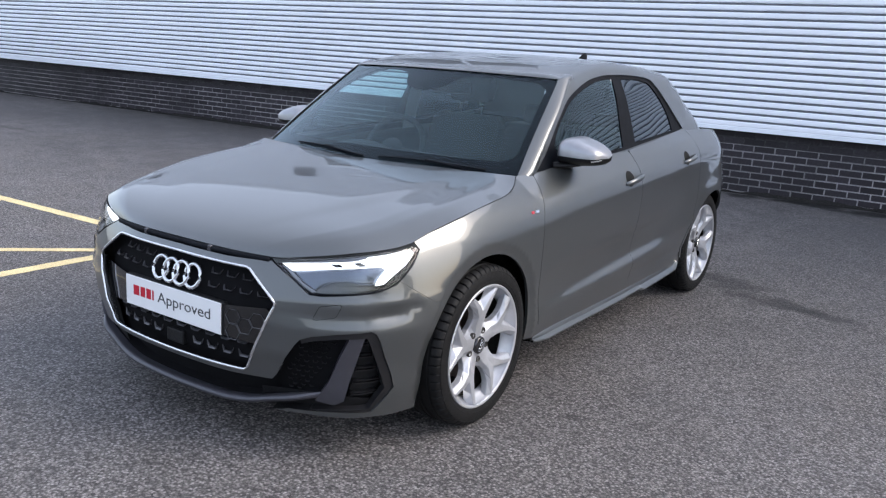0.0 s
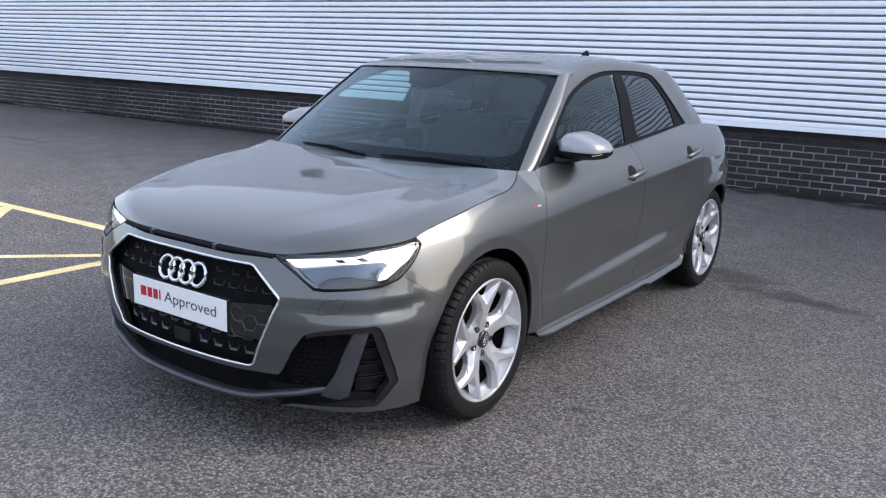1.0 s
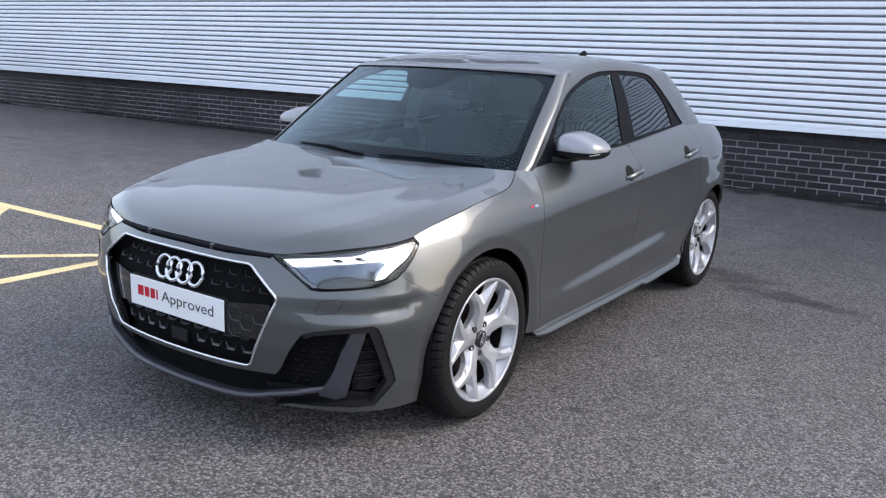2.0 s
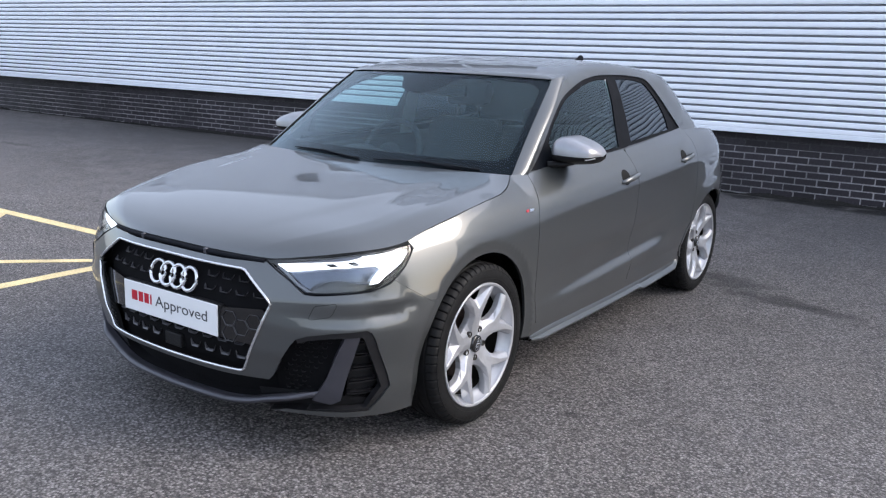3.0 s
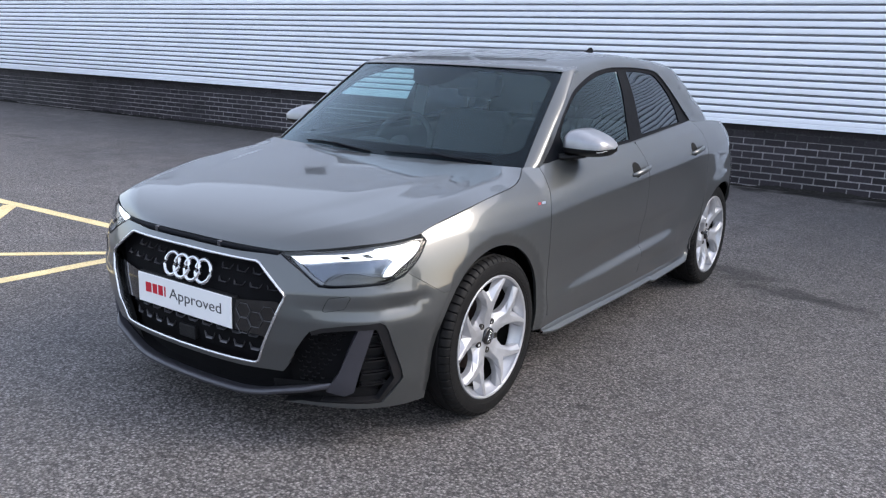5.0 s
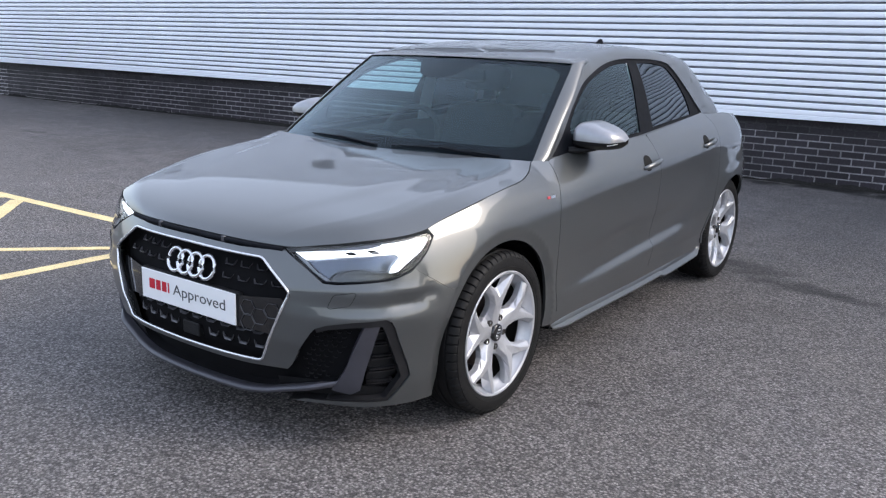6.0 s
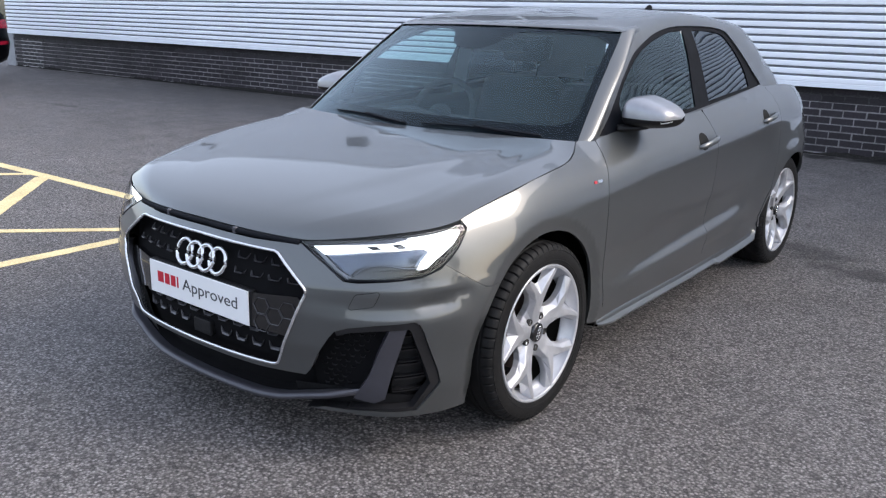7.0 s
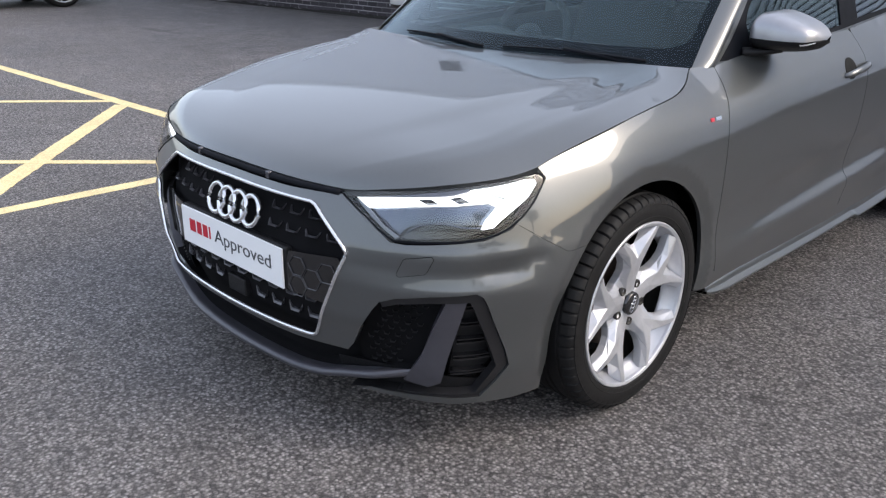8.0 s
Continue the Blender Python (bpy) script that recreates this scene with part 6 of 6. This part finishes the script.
# ---- second car, seen from its side and rear beyond the yellow box ----
def black_suv():
    ob = thing("parked_car", "black sport utility car with red tail lamps parked near the shed", "car", (-14.46, 0, 0))
    W, yr, wb = .96, 5.08, 2.98
    yf = yr - 4.95
    prof_y = np.linspace(yf, yr, 48)
    top = pchip([yf, yf + .15, yf + 1.0, yf + 1.35, yf + 2.0, yf + 2.6, yr - .75, yr - .30, yr - .12, yr], [.75, .92, 1.08, 1.14, 1.58, 1.64, 1.62, 1.36, 1.16, .75], prof_y)
    sills = pchip([yf, yf + .1, yr - .55, yr - .1, yr], [.36, .26, .26, .34, .50], prof_y)
    wid = pchip([yf, yf + .15, yf + .7, yr - .7, yr - .15, yr], [.60, .80, W, W, .84, .66], prof_y)
    rows = []
    for y, t, b, w in zip(prof_y, top, sills, wid):
        belt = min(t - .04, 1.10)
        k = max(0, t - 1.10)
        sec = [(0, b), (w * .86, b), (w * .97, b + .08), (w, .70 if t > .8 else (t + b) / 2), (w * .985, belt - .10), (w * .95, belt), (w * (.95 - .42 * k), belt + (t - belt) * .75), (w * (.86 - .5 * k), t - .01), (0, t)]
        full = sec + [(-a, z) for a, z in sec[-2:0:-1]]
        rows.append([(x, y, z) for x, z in full])
    body = grid_sheet("body", rows, BLACK_PAINT, ob, "black glossy body", close_u=True, flip_faces=True)
    # glass band
    for sx in (1, -1):
        P = [[(sx * (.885 - .30 * k), y, 1.115 + k * .44) for k in (0, .5, .9)] for y in np.linspace(yf + 1.75, yr - .62, 12)]
        grid_sheet("side_window", P, REAR_GLASS, ob, "dark side glass")
        wy = lambda y: float(np.interp(y, prof_y, wid))
        P = [[(sx * (wy(y) * k + .015), y, z) for y in np.linspace(yr - .48, yr - .05, 9)] for z, k in ((.90, .995), (.97, .99), (1.05, .965))]
        grid_sheet("tail_lamp", P, RED_LAMP, ob, "red tail lamp")
        P = [[(sx * (wy(y) + .012), y, z) for y in np.linspace(yr - .30, yr - .08, 7)] for z in (.615, .675)]
        grid_sheet("bumper_reflector", P, RED_LAMP, ob, "red bumper reflector")
        for y in (yr - 1.03, yr - 1.03 - wb):
            T = lathe_verts([(.10, .285), (.115, .31), (.11, .355), (.08, .375), (-.09, .375), (-.11, .35), (-.11, .29)], 64)
            R = [[(sx * x + sx * (W - .105), y + a, .375 + b) for x, a, b in ring] for ring in T]
            wh = grid_sheet("wheel", R, RUBBER, ob, "black tyre", close_u=True)
            D = [[(sx * x + sx * (W - .105), y + a, .375 + b) for x, a, b in ring] for ring in lathe_verts([(.03, .28), (.03, .01)], 32)]
            grid_sheet("wheel_back", D, DARK, wh, close_u=True)
            ring = np.array([(sx * (W - .105 + .112), y + .288 * math.cos(a), .375 + .288 * math.sin(a)) for a in np.linspace(0, 2 * np.pi, 48, endpoint=False)])
            tube("rim", ring, .011, ALLOY, wh, closed=True, segments=6)
            for k in range(10):
                a = radians(36 * k + (8 if k % 2 else -2))
                tube("spoke", [(sx * (W - .105 + .085), y + .03 * math.cos(a), .375 + .03 * math.sin(a)), (sx * (W - .105 + .105), y + .286 * math.cos(a), .375 + .286 * math.sin(a))], .011, ALLOY, wh, segments=6)
            C = [[(sx * x + sx * (W - .105), y + a, .375 + b) for x, a, b in ring] for ring in lathe_verts([(.07, .05), (.092, .045), (.095, .001)], 20)]
            grid_sheet("hub", C, ALLOY, wh, close_u=True)
            # flat dark band on the flank, painting the shadow inside the arch
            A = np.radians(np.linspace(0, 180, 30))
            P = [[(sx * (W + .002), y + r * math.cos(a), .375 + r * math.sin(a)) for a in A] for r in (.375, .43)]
            grid_sheet("arch_shadow_gap", P, DARK, ob)
    return ob


black_suv()
# pale post at the end of the shed
bm = bmesh.new()
box_bm(bm, (-17.38, -.02, 0), (-17.02, .30, .70), .01)
post = part("corner_post", bm, mat("pale_grey_post", (0.33, 0.34, 0.36), rough=0.6, noise_scale=20, noise_amt=0.1), building, "pale grey corner post")

# ---- beyond the open side of the car park: trees and a lamp post, seen as reflections ----
BARK = mat("tree_bark", (0.10, 0.085, 0.07), rough=0.9, noise_scale=20, noise_amt=0.3, bump=0.6, bump_scale=60)
LEAF = mat("tree_leaves", (0.050, 0.070, 0.030), rough=0.6, noise_scale=1.5, noise_amt=0.35)


def tree(x, y, height, seed):
    rnd = np.random.default_rng(seed)
    ob = thing("tree", "leafy broad tree beyond the car park", "tree", (x, y, 0), group="trees beyond the car park")
    trunk = [(.05 * math.sin(k * 2.1), .05 * math.cos(k * 1.7), k * height * .11) for k in range(6)]
    tube("trunk", trunk, np.linspace(.20, .09, 6), BARK, ob, segments=10)
    V, F = [], []
    for k in range(7):
        a, lift = k * 2.4 + rnd.uniform(-.4, .4), rnd.uniform(.50, .92)
        base = np.array([0, 0, height * rnd.uniform(.32, .55)])
        tip = np.array([math.cos(a), math.sin(a), 0]) * height * rnd.uniform(.14, .30) * (1.25 - lift * .5) + [0, 0, height * lift]
        tube("limb", [base, (base + tip) / 2 + [0, 0, .1], tip], np.array([.07, .05, .02]), BARK, ob, segments=6)
        for q in range(170):
            c = tip + rnd.normal(0, 1, 3) * height * np.array([.085, .085, .065])
            u = rnd.normal(0, 1, 3)
            u /= np.linalg.norm(u)
            w = np.cross(u, rnd.normal(0, 1, 3))
            w /= np.linalg.norm(w)
            size = rnd.uniform(.10, .20)
            i = len(V)
            V += [c - u * size, c + w * size * .5, c + u * size, c - w * size * .5]
            F.append((i, i + 1, i + 2, i + 3))
    link_mesh("crown", V, F, LEAF, ob, smooth=False)


for k, (x, y, h) in enumerate(((23, -4.5, 6.8), (25, 3.2, 5.2), (27, -9, 7.4))):
    tree(x, y, h, k + 3)
lamp_post = thing("street_lamp", "grey steel lamp post beyond the car park", "street lamp", (15.5, -11.5, 0))
tube("pole", [(0, 0, 0), (0, 0, 3), (0, 0, 6.4)], np.array([.07, .055, .045]), STEEL, lamp_post, segments=10)
tube("arm", spline([(0, 0, 6.35), (-.15, 0, 6.6), (-.7, 0, 6.7)], 8), .03, STEEL, lamp_post, segments=8)
bm = bmesh.new()
box_bm(bm, (-1.15, -.11, 6.66), (-.65, .11, 6.76), .03)
part("lamp_head", bm, SATIN, lamp_post)

# ---- bricks of the plinth, each one its own piece ----
def brick_mesh(w):
    h, d = 0.063, 0.005
    bm = bmesh.new()
    box_bm(bm, (0, -d, 0), (w, 0.003, h))
    for v in bm.verts:
        if v.co.y < 0:
            v.co.x += 0.0015 if v.co.x < w / 2 else -0.0015
            v.co.z += 0.0015 if v.co.z < h / 2 else -0.0015
    me = bpy.data.meshes.new("brick")
    bm.to_mesh(me)
    bm.free()
    me.materials.append(BRICK)
    return me


FULL = brick_mesh(0.213)
rest_v, rest_f = [], []
rnd = random.Random(4)
for course in range(-1, 9):
    z = 0.0275 + course * 0.0752
    x = -17.1 + 0.006 + (0.0 if course % 2 else 0.1125)
    while x < X1 - 0.22:
        dx, dz, dy = rnd.uniform(-0.002, 0.002), rnd.uniform(-0.0015, 0.0015), rnd.uniform(-0.002, 0.001)
        if -2.6 < x < 2.3 or (-11.2 < x < -8.6 and 0 <= course < 5):
            ob = new("brick", FULL)
            ob.parent = building
            ob.location = (x + dx, -0.006 + dy, z + dz)
        else:
            k = len(rest_v)
            for q in FULL.vertices:
                rest_v.append((q.co.x + x + dx, q.co.y - 0.006 + dy - (0.004 if -16.96 < x < -15.83 else 0), q.co.z + z + dz))
            rest_f += [[k + i for i in p.vertices] for p in FULL.polygons]
        x += 0.225
REST_BRICK = BRICK.copy()
REST_BRICK.name = "dark_engineering_brick_run"
for n in REST_BRICK.node_tree.nodes:
    if n.type == "OBJECT_INFO":
        geo = REST_BRICK.node_tree.nodes.new("ShaderNodeNewGeometry")
        for l in list(n.outputs["Random"].links):
            REST_BRICK.node_tree.links.new(geo.outputs["Random Per Island"], l.to_socket)
link_mesh("brickwork", rest_v, rest_f, REST_BRICK, building, "dark engineering bricks in stretcher bond", smooth=False, kind="stuff")
